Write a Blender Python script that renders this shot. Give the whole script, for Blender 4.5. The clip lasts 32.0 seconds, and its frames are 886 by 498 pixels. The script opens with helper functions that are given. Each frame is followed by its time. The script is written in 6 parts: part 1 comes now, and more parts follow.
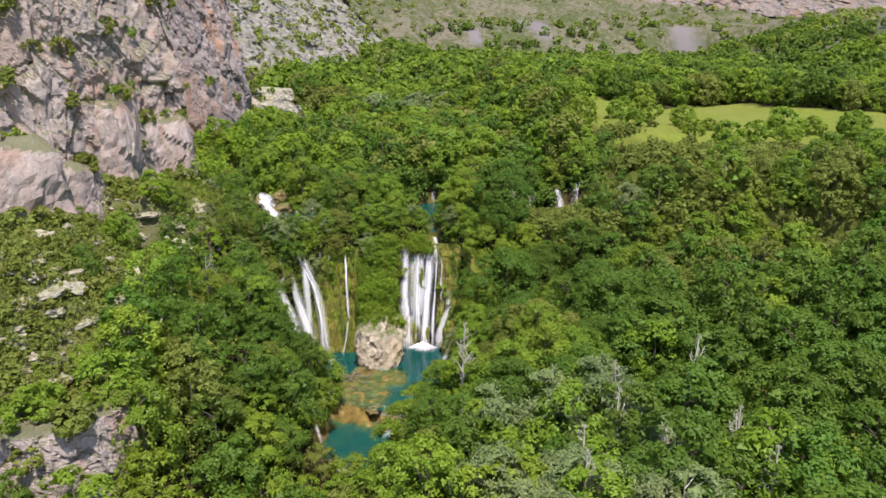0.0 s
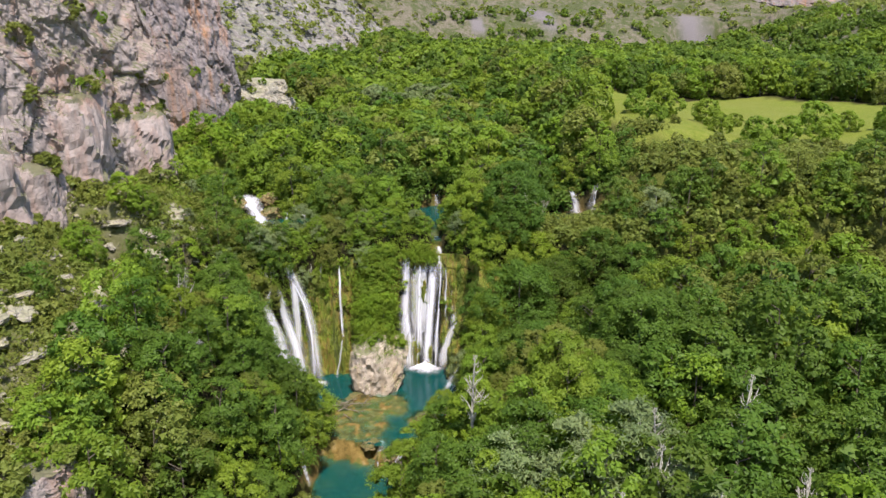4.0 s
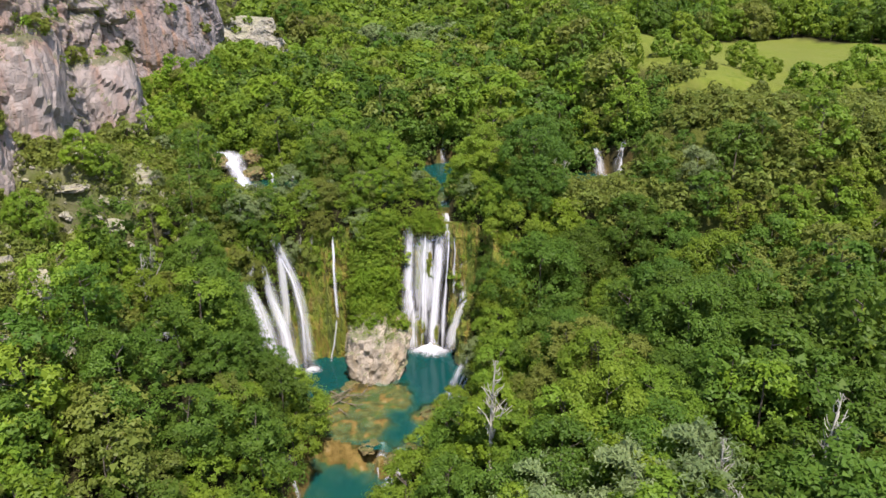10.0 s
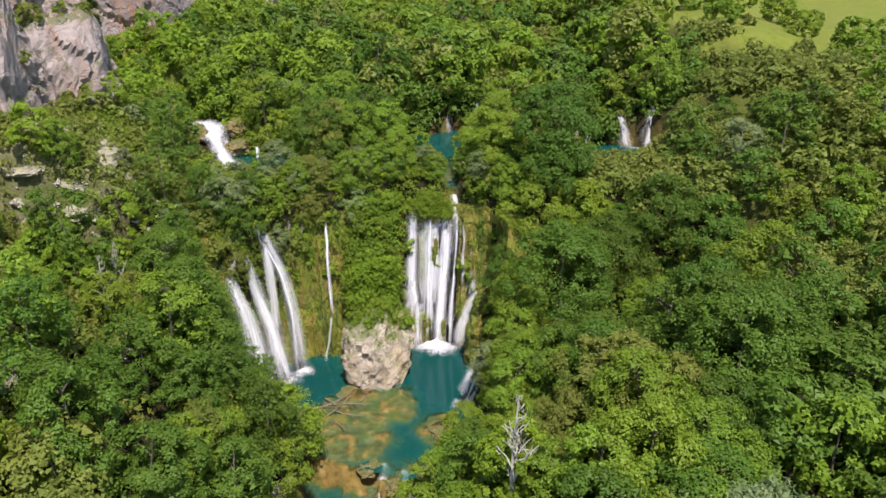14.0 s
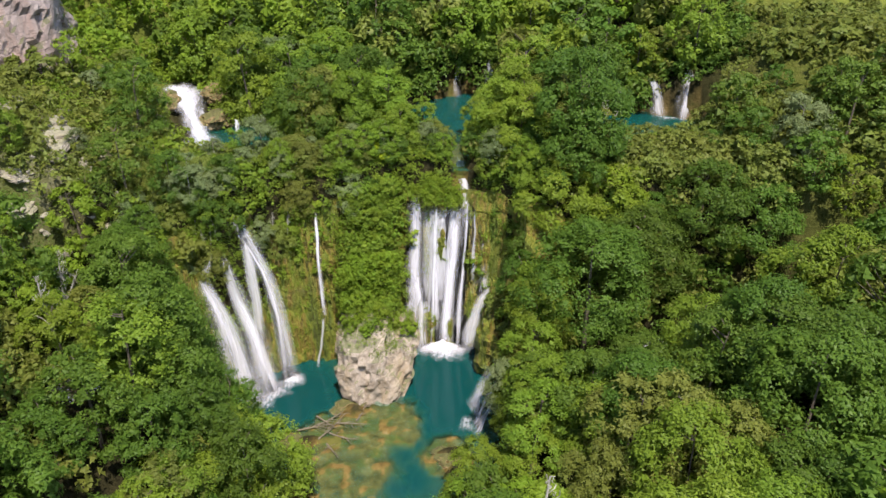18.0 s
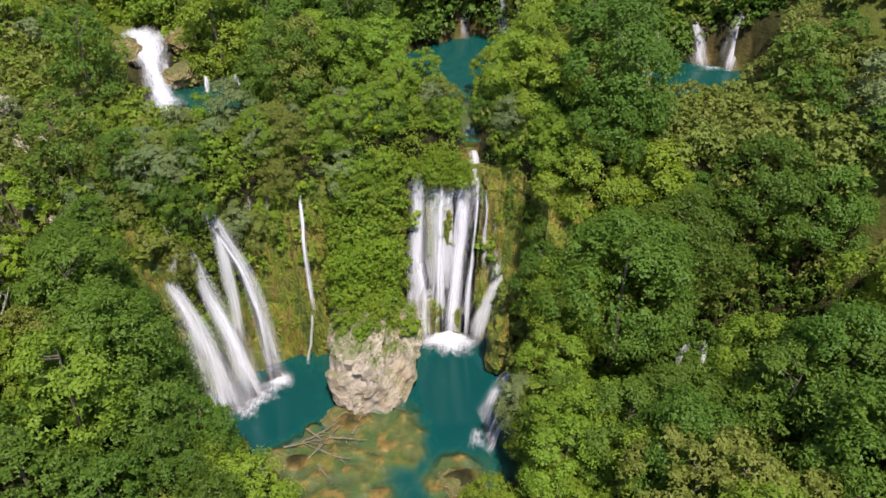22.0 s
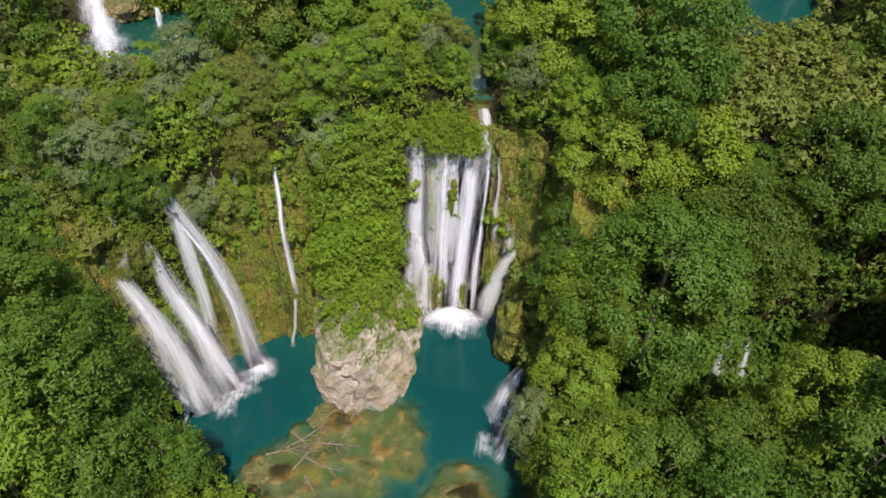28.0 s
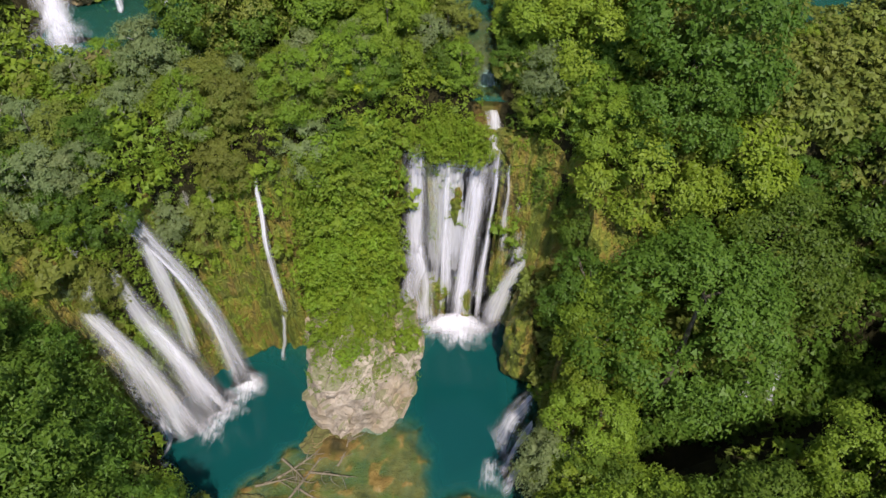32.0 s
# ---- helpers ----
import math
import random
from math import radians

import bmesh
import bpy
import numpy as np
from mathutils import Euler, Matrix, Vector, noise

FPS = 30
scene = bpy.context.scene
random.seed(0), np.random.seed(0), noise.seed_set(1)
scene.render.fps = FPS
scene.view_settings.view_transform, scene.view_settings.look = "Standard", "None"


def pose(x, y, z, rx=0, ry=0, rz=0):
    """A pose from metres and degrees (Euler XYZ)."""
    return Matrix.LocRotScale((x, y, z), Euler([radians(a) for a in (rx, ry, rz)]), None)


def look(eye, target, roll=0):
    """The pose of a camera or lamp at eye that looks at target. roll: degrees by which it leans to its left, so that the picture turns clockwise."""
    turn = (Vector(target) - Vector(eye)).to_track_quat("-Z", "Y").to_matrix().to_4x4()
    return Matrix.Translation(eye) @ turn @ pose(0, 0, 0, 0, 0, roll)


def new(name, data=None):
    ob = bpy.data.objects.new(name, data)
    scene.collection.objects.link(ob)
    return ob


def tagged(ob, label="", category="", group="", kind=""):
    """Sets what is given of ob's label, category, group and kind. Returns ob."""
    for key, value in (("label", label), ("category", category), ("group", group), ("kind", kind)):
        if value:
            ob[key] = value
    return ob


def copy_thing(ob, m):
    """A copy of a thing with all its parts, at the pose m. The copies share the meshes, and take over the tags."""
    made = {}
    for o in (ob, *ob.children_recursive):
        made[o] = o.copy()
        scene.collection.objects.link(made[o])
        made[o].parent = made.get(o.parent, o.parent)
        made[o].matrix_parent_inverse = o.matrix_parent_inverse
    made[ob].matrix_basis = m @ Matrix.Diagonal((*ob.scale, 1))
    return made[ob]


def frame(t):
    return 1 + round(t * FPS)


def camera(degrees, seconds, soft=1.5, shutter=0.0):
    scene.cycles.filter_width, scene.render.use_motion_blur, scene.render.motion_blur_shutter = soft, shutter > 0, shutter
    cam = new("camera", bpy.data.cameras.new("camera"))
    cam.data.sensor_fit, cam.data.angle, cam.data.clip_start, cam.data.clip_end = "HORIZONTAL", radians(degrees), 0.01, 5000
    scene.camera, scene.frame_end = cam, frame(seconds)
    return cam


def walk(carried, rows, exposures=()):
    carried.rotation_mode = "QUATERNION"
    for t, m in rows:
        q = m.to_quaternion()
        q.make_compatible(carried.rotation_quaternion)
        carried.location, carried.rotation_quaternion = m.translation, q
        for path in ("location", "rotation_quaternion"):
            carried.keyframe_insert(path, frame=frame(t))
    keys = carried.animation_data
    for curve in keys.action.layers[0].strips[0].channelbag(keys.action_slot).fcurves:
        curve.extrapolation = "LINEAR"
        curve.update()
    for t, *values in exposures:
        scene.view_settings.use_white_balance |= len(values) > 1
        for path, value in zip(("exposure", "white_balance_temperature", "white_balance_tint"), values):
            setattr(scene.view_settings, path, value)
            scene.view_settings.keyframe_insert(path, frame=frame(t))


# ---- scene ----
cam = camera(60.21, 32.0)
PATH = [
    (0, (6.85, -113.83, 47.87), (6.523, -104.193, 45.221), -0.23),
    (1, (6.61, -110.31, 47.78), (6.278, -100.671, 45.131), 0.00),
    (2, (6.36, -106.96, 47.70), (6.025, -97.319, 45.055), -0.05),
    (3, (6.11, -103.95, 47.60), (5.771, -94.325, 44.927), -0.12),
    (3.5, (5.99, -102.61, 47.55), (5.650, -92.994, 44.833), -0.11),
    (5.5, (5.49, -98.03, 47.34), (5.164, -88.485, 44.383), -0.08),
    (6, (5.36, -96.93, 47.28), (5.035, -87.398, 44.262), -0.07),
    (7, (5.09, -94.74, 47.15), (4.773, -85.254, 44.010), -0.02),
    (8, (4.80, -92.44, 47.02), (4.492, -82.988, 43.762), 0.05),
    (9, (4.50, -89.98, 46.90), (4.188, -80.570, 43.516), 0.06),
    (10, (4.17, -87.34, 46.78), (3.858, -77.978, 43.288), 0.05),
    (11, (3.85, -84.58, 46.70), (3.535, -75.262, 43.091), 0.05),
    (12, (3.54, -81.62, 46.67), (3.217, -72.352, 42.928), 0.10),
    (13, (3.24, -78.63, 46.71), (2.920, -69.434, 42.780), 0.02),
    (14, (2.96, -75.60, 46.82), (2.653, -66.487, 42.707), -0.07),
    (16.5, (2.31, -67.69, 47.33), (1.985, -58.813, 42.739), 0.04),
    (17, (2.18, -66.15, 47.43), (1.862, -57.329, 42.729), -0.04),
    (18, (1.92, -63.03, 47.62), (1.609, -54.319, 42.713), 0.06),
    (19, (1.68, -59.84, 47.76), (1.367, -51.279, 42.599), -0.10),
    (20, (1.45, -56.61, 47.90), (1.140, -48.213, 42.469), -0.11),
    (21, (1.25, -53.47, 48.02), (0.937, -45.250, 42.335), -0.13),
    (22, (1.07, -50.50, 48.16), (0.760, -42.470, 42.213), -0.06),
    (23, (0.92, -47.72, 48.28), (0.621, -39.883, 42.081), 0.12),
    (24, (0.80, -45.19, 48.35), (0.491, -37.546, 41.914), -0.00),
    (25, (0.69, -43.01, 48.40), (0.392, -35.564, 41.736), -0.01),
    (25.5, (0.65, -42.04, 48.42), (0.347, -34.692, 41.636), 0.06),
    (27.5, (0.49, -38.47, 48.47), (0.198, -31.518, 41.289), -0.00),
    (28, (0.44, -37.52, 48.50), (0.153, -30.676, 41.212), 0.09),
    (29, (0.33, -35.61, 48.56), (0.050, -28.980, 41.076), 0.10),
    (30, (0.19, -33.54, 48.63), (-0.073, -27.124, 40.959), 0.27),
    (31, (0.02, -31.28, 48.68), (-0.232, -25.064, 40.849), 0.11),
    (32, (-0.14, -29.04, 48.73), (-0.381, -23.039, 40.734), 0.11),
]
walk(cam, [(t, look(eye, target, roll)) for t, eye, target, roll in PATH], [(0, 0.79), (9, 0.77), (17, 0.72), (24, 0.62), (32, 0.42)])

# ---- world and sun ----
SUN_EL, SUN_AZ = 63.0, 163.0      # elevation; azimuth clockwise from +y
world = bpy.data.worlds.new("world")
scene.world = world
world.use_nodes = True
wn = world.node_tree.nodes
sky = wn.new("ShaderNodeTexSky")
sky.sky_type = "NISHITA"
sky.sun_disc = False
sky.sun_elevation, sky.sun_rotation = radians(SUN_EL), radians(SUN_AZ)
wn["Background"].inputs["Strength"].default_value = 0.14
world.node_tree.links.new(sky.outputs[0], wn["Background"].inputs["Color"])
sun = new("sun", bpy.data.lights.new("sun", "SUN"))
sun.data.energy, sun.data.angle, sun.data.color = 4.5, radians(1.2), (1.0, 0.94, 0.83)
sd = Vector((math.sin(radians(SUN_AZ)) * math.cos(radians(SUN_EL)), math.cos(radians(SUN_AZ)) * math.cos(radians(SUN_EL)), math.sin(radians(SUN_EL))))
sun.matrix_world = look(sd * 300, (0, 0, 0))


# ---- numeric noise ----
def hash3(ix, iy, iz, seed):
    with np.errstate(over="ignore"):
        h = (ix.astype(np.uint32) * np.uint32(374761393) + iy.astype(np.uint32) * np.uint32(668265263)
             + iz.astype(np.uint32) * np.uint32(2147483647) + np.uint32(seed * 974711 + 1013))
        h = (h ^ (h >> np.uint32(13))) * np.uint32(1274126177)
        h = h ^ (h >> np.uint32(16))
    return (h & np.uint32(0xFFFFFF)).astype(np.float64) / 0xFFFFFF


def vnoise(x, y, z=0.0, seed=0):
    """Smooth value noise, -1 to 1."""
    x, y, z = np.broadcast_arrays(np.asarray(x, float), np.asarray(y, float), np.asarray(z, float))
    fx, fy, fz = np.floor(x), np.floor(y), np.floor(z)
    ix, iy, iz = fx.astype(np.int64), fy.astype(np.int64), fz.astype(np.int64)
    ux, uy, uz = x - fx, y - fy, z - fz
    ux, uy, uz = ux * ux * (3 - 2 * ux), uy * uy * (3 - 2 * uy), uz * uz * (3 - 2 * uz)
    out = 0.0
    for a in (0, 1):
        for b in (0, 1):
            for c in (0, 1):
                wgt = (ux if a else 1 - ux) * (uy if b else 1 - uy) * (uz if c else 1 - uz)
                out = out + wgt * hash3(ix + a, iy + b, iz + c, seed)
    return out * 2 - 1


def fbm(x, y, z=0.0, octaves=4, seed=0, gain=0.5):
    out, amp, f = 0.0, 1.0, 1.0
    for k in range(octaves):
        out = out + amp * vnoise(np.asarray(x) * f, np.asarray(y) * f, np.asarray(z) * f, seed + k)
        amp, f = amp * gain, f * 2.03
    return out


def cells(x, y, z, seed=0):
    """Distance to the nearest scattered point, the gap to the second nearest, and the nearest one's random value."""
    fx, fy, fz = np.floor(x), np.floor(y), np.floor(z)
    d1 = np.full(np.shape(x), 9.0)
    d2 = np.full(np.shape(x), 9.0)
    val = np.zeros(np.shape(x))
    for a in (-1, 0, 1):
        for b in (-1, 0, 1):
            for c in (-1, 0, 1):
                ix, iy, iz = (fx + a).astype(np.int64), (fy + b).astype(np.int64), (fz + c).astype(np.int64)
                px = fx + a + hash3(ix, iy, iz, seed)
                py = fy + b + hash3(ix, iy, iz, seed + 11)
                pz = fz + c + hash3(ix, iy, iz, seed + 23)
                d = np.sqrt((x - px) ** 2 + (y - py) ** 2 + (z - pz) ** 2)
                v = hash3(ix, iy, iz, seed + 37)
                near = d < d1
                d2 = np.where(near, d1, np.minimum(d2, d))
                val = np.where(near, v, val)
                d1 = np.where(near, d, d1)
    return d1, d2 - d1, val


def sst(a, b, x):
    t = np.clip((np.asarray(x, float) - a) / (b - a), 0, 1)
    return t * t * (3 - 2 * t)


# ---- the lie of the land ----
POOL, LOW_POOL, UP_WATER, UP_LEFT = 0.0, -2.2, 18.0, 19.4


def cliff_x(y):
    return np.interp(y, [-90, -60, -20, -10, 0, 18, 24, 32, 45, 62, 78, 100, 200, 400], [-70, -66, -60, -49, -47, -41, -46, -49, -48, -44, -44, -56, -80, -90])


def wall_y(x):
    """Foot of the tufa wall behind the lower pool."""
    return np.interp(x, [-30, -21, -18, -15, -12, -7, -3, 2, 4.5, 6, 30], [-9, -8, -5, -2.8, -2.2, 0.2, 1.2, 1.4, 0.6, -1.0, -2.0])


def blob(x, y, cx, cy, rx, ry, turn=0.0):
    """1 in the middle of an ellipse, 0 at its edge, negative outside."""
    c, s = math.cos(radians(turn)), math.sin(radians(turn))
    u, v = (x - cx) * c + (y - cy) * s, -(x - cx) * s + (y - cy) * c
    return 1 - np.sqrt((u / rx) ** 2 + (v / ry) ** 2)


def river(x, y):
    """Above 0 where the upper river runs."""
    r = np.maximum.reduce([
        blob(x, y, -1.0, 20.5, 5.0, 6.0), blob(x, y, 2.6, 25.8, 4.2, 2.6), blob(x, y, 0.2, 12.5, 2.3, 5.5), blob(x, y, 1.2, 7.5, 1.1, 3.5),
        blob(x, y, 20.5, 17.5, 8.0, 5.0), blob(x, y, 11.5, 19.5, 5.5, 2.6, -10),
        blob(x, y, -17, 41, 9, 3.0)])
    return r + 0.10 * vnoise(x * 0.6, y * 0.6, 0, 5)


def river_left(x, y):
    r = np.maximum.reduce([blob(x, y, -21, 9.2, 4.2, 3.2), blob(x, y, -27.5, 13.5, 2.4, 8.5, 26), blob(x, y, -34, 27, 4.5, 8, 20)])
    return r + 0.10 * vnoise(x * 0.6, y * 0.6, 3, 6)


def bed(x, y):
    """Bottom of the lower pools: two deep basins with ochre shoals between."""
    deep = -1.3 - 3.2 * np.clip(np.maximum(blob(x, y, -14.5, -8, 6.5, 6.5) * 2.0, blob(x, y, 0.2, -5.5, 4.3, 8.0) * 2.0), 0, 1)
    deep = deep - 1.2 * np.clip(blob(x, y, -2.2, -15.5, 2.2, 5.5, -12) * 1.6, 0, 1)
    shoal = np.maximum.reduce([blob(x, y, -8.0, -14.5, 5.2, 9.0, 8), blob(x, y, -7.4, -8.4, 3.6, 2.8), blob(x, y, -4.4, -10.6, 3.4, 4.4), blob(x, y, -12.4, -13.8, 3.0, 2.8), blob(x, y, 0.8, -14.8, 3.2, 3.0), blob(x, y, -1.5, -22, 5, 2.6)])
    shoal = shoal + 0.18 * vnoise(x * 0.8, y * 0.8, 0, 8) + 0.10 * vnoise(x * 2.1, y * 2.1, 0, 9)
    z = deep + (-0.10 - deep) * sst(-0.05, 0.34, shoal)
    isle = np.maximum.reduce([blob(x, y, 0.9, -14.8, 2.4, 2.0), blob(x, y, -0.4, -21.6, 1.8, 1.5), blob(x, y, -11.6, -13.4, 1.5, 1.2), blob(x, y, -8.0, -9.2, 2.4, 1.3)])
    isle = isle + 0.2 * vnoise(x * 1.3, y * 1.3, 0, 10)
    z = z + (-0.15 + 0.8 * sst(0.15, 0.9, isle) - z) * sst(-0.12, 0.25, isle)
    ridge = 0.26 * vnoise(x * 1.3 + 3, y * 1.3, 0, 12) + 0.16 * vnoise(x * 3.1, y * 3.1, 0, 13)
    z = z + ridge * sst(-1.6, -0.3, z)
    # the sill at the outlet, then the lower pool
    fall = sst(-20.0, -24.5, y + 0.25 * (x + 3) + 1.6 * vnoise(x * 0.7, y * 0.5, 0, 15) + 0.8 * vnoise(x * 1.9, y * 1.2, 0, 16))
    low = LOW_POOL - 1.6 + 0.5 * vnoise(x * 0.5, y * 0.5, 0, 14) + 2.2 * sst(-27.5, -31, y) * sst(-3, -11, x + 0 * y)
    low = low - 6.0 * sst(-32, -70, y) - 5 * sst(-70, -140, y)
    return z * (1 - fall) + low * fall


def meadow(x, y):
    """Above 0 on the open meadow."""
    edge = np.minimum.reduce([x - np.interp(y, [10, 25, 60, 74, 110], [44, 38, 29, 27, 33]), np.interp(x, [30, 55, 85, 100, 130], [100, 101, 112, 100, 78]) - y,
                              y - np.interp(x, [28, 40, 55, 70, 90], [36, 30, 29, 25, 21]), 118 - x])
    return edge + 3.0 * vnoise(x * 0.12, y * 0.12, 0, 20) + 1.5 * vnoise(x * 0.4, y * 0.4, 0, 21)


def hollow(x, y):
    """Above 0 in the shaded hollow that runs through the wood east of the pool."""
    u = np.clip((x - 9.0) / 18.0, 0, 1)
    d = np.hypot(x - (9.0 + 18.0 * u), y - (-10.0 + 4.6 * u))
    return 1 - d / (2.8 + 1.7 * u + 0.4 * vnoise(x * 0.4, y * 0.4, 0, 61))


def ground_z(x, y):
    x, y = np.broadcast_arrays(np.asarray(x, float), np.asarray(y, float))
    xl = np.interp(y, [-140, -90, -60, -35, -28, -22, -16, -10, -4, 5], [-46, -31, -20, -11.5, -10.8, -11.5, -14.5, -20, -21, -19]) + 0.7 * vnoise(y * 0.5, x * 0.1, 0, 30)
    xr = np.interp(y, [-140, -90, -60, -35, -28, -22, -16, -10, -4, 5], [-30, -18, -10, -2, 0, 3.6, 4.2, 5.0, 5.6, 5.6]) + 0.7 * vnoise(y * 0.5, x * 0.1, 5, 31)
    dr, dl = np.maximum(x - xr, 0), np.maximum(xl - x, 0)
    right = 13.5 * (1 - np.exp(-dr / 9.0)) * (1 - 0.22 * sst(-20, -50, y))
    left = 6.0 * (1 - np.exp(-dl / 3.0)) + 0.62 * dl
    floor = bed(x, y) * np.exp(-(dr + dl) / 3.0) + (-1.0 - 4.0 * sst(-22, -60, y)) * (1 - np.exp(-(dr + dl) / 3.0))
    low = floor + right + np.minimum(left, 26)
    # upper terrace
    top = 18.9 + 0.4 * vnoise(x * 0.15, y * 0.15, 0, 33)
    top = top + 9.0 * sst(22, 46, x + 0.25 * y) * sst(-4, 22, y + 0.1 * x) + 6.5 * sst(-26, -42, x) + 2.0 * sst(35, 150, y) + 3.0 * sst(25.6, 28.0, y - 0.12 * np.abs(x - 2)) * sst(60, 40, x)
    wet, wet2 = river(x, y), river_left(x, y)
    top = top + (UP_WATER - 0.22 - 1.5 * sst(12, 17, y) - top) * sst(-0.10, 0.03, wet)
    rapids = UP_LEFT - 0.9 + 1.9 * sst(7, 24, y)
    top = top + (rapids - top) * sst(-0.12, 0.15, wet2)
    dn = y - wall_y(x)
    z = low + (top - low) * sst(0.6, 4.2, dn)
    z = z - (5.0 + 0.30 * np.clip(x - 8, 0, 18)) * sst(-0.15, 0.4, hollow(x, y))
    # cliff country in the west
    cx = cliff_x(y)
    z = z + 46 * sst(-3, -40, x - cx) * sst(140, 90, y) * sst(-130, -60, y)
    # far country
    edge = -72 + 0.026 * y
    west = 190 * sst(0, 330, edge - x) * sst(95, 220, y)
    north = 270 * sst(620, 1350, y - 0.2 * (x - 150)) + 30 * sst(560, 640, y - 0.15 * (x - 150)) * sst(330, 150, x)
    east = 34 * sst(110, 260, x - 0.1 * y) * sst(40, 170, y) + 120 * sst(420, 1000, x)
    lake = blob(x, y, 245, 590, 60, 40)
    far = west + north + east
    far = far * (1 + 0.16 * fbm(x * 0.012, y * 0.012, 0, 4, 40))
    z = z + far
    z = z + (20.0 - z) * sst(-0.25, 0.1, lake)
    bump = 0.35 * fbm(x * 0.3, y * 0.3, 0, 3, 50) * sst(0.5, 3, np.abs(z))
    inside = (dr + dl < 0.01) & (dn < 0.6)
    return z + np.where(inside | (wet > -0.1) | (wet2 > -0.1), 0, bump)


# ---- materials ----
def material(name):
    m = bpy.data.materials.new(name)
    m.use_nodes = True
    nt = m.node_tree
    return m, nt, nt.nodes["Principled BSDF"]


def node(nt, kind, **inputs):
    n = nt.nodes.new(kind)
    for k, v in inputs.items():
        n.inputs[k.replace("_", " ")].default_value = v
    return n


def noise_node(nt, scale, detail=4.0, vec=None, rough=0.55):
    n = node(nt, "ShaderNodeTexNoise", Scale=scale, Detail=detail, Roughness=rough)
    if vec is not None:
        nt.links.new(vec, n.inputs["Vector"])
    return n.outputs["Fac"]


def ramp(nt, fac, stops):
    n = nt.nodes.new("ShaderNodeValToRGB")
    e = n.color_ramp.elements
    while len(e) < len(stops):
        e.new(0.5)
    for el, (p, c) in zip(e, stops):
        el.position, el.color = p, (*c, 1) if len(c) == 3 else c
    nt.links.new(fac, n.inputs["Fac"])
    return n.outputs["Color"]


def mix(nt, fac, a, b, mode="MIX"):
    n = nt.nodes.new("ShaderNodeMix")
    n.data_type, n.blend_type = "RGBA", mode
    for sock, v in ((n.inputs[0], fac), (n.inputs[6], a), (n.inputs[7], b)):
        if isinstance(v, bpy.types.NodeSocket):
            nt.links.new(v, sock)
        else:
            sock.default_value = v if isinstance(v, (int, float)) else (*v, 1)
    return n.outputs[2]


def math_node(nt, op, a, b=0.0, c=0.0, clamp=False):
    n = nt.nodes.new("ShaderNodeMath")
    n.operation, n.use_clamp = op, clamp
    for sock, v in zip(n.inputs, (a, b, c)):
        if isinstance(v, bpy.types.NodeSocket):
            nt.links.new(v, sock)
        else:
            sock.default_value = v
    return n.outputs[0]


def place(nt, scale=(1, 1, 1), source="Object"):
    tc = nt.nodes.new("ShaderNodeTexCoord")
    mp = nt.nodes.new("ShaderNodeMapping")
    mp.inputs["Scale"].default_value = scale
    nt.links.new(tc.outputs[source], mp.inputs["Vector"])
    return mp.outputs["Vector"]


def bump(nt, bsdf, height, strength=0.5, distance=0.1):
    b = node(nt, "ShaderNodeBump", Strength=strength, Distance=distance)
    nt.links.new(height, b.inputs["Height"])
    nt.links.new(b.outputs["Normal"], bsdf.inputs["Normal"])


def attribute(nt, name):
    n = nt.nodes.new("ShaderNodeAttribute")
    n.attribute_name = name
    return n.outputs["Fac"]


def leaf_material(name, dark, light, tip, back=0.45):
    """Leaves: tone by leaf and by tree, some light through the blade."""
    m, nt, b = material(name)
    geo, info = nt.nodes.new("ShaderNodeNewGeometry"), nt.nodes.new("ShaderNodeObjectInfo")
    low = tuple(0.45 * a + 0.55 * b_ for a, b_ in zip(dark, light))
    high = tuple(0.62 * a + 0.38 * b_ for a, b_ in zip(light, tip))
    tone = ramp(nt, geo.outputs["Random Per Island"], [(0.0, low), (0.55, light), (1.0, high)])
    big = noise_node(nt, 0.55, 3, place(nt))
    tone = mix(nt, ramp(nt, big, [(0.40, (0.25, 0.25, 0.25)), (0.62, (0, 0, 0))]), tone, dark)
    own = math_node(nt, "FRACT", math_node(nt, "ADD", info.outputs["Random"], attribute(nt, "tone")))
    hsv = node(nt, "ShaderNodeHueSaturation")
    nt.links.new(tone, hsv.inputs["Color"])
    nt.links.new(math_node(nt, "MULTIPLY_ADD", own, 0.026, 0.478), hsv.inputs["Hue"])
    nt.links.new(math_node(nt, "MULTIPLY_ADD", math_node(nt, "FRACT", math_node(nt, "MULTIPLY", own, 7.0)), 0.34, 0.86), hsv.inputs["Value"])
    col = hsv.outputs["Color"]
    nt.links.new(col, b.inputs["Base Color"])
    b.inputs["Roughness"].default_value = 0.5
    b.inputs["Specular IOR Level"].default_value = 0.2
    tr = nt.nodes.new("ShaderNodeBsdfTranslucent")
    nt.links.new(mix(nt, 0.6, col, tip), tr.inputs["Color"])
    mx = node(nt, "ShaderNodeMixShader", Fac=back)
    nt.links.new(b.outputs[0], mx.inputs[1])
    nt.links.new(tr.outputs[0], mx.inputs[2])
    nt.links.new(mx.outputs[0], nt.nodes["Material Output"].inputs["Surface"])
    return m


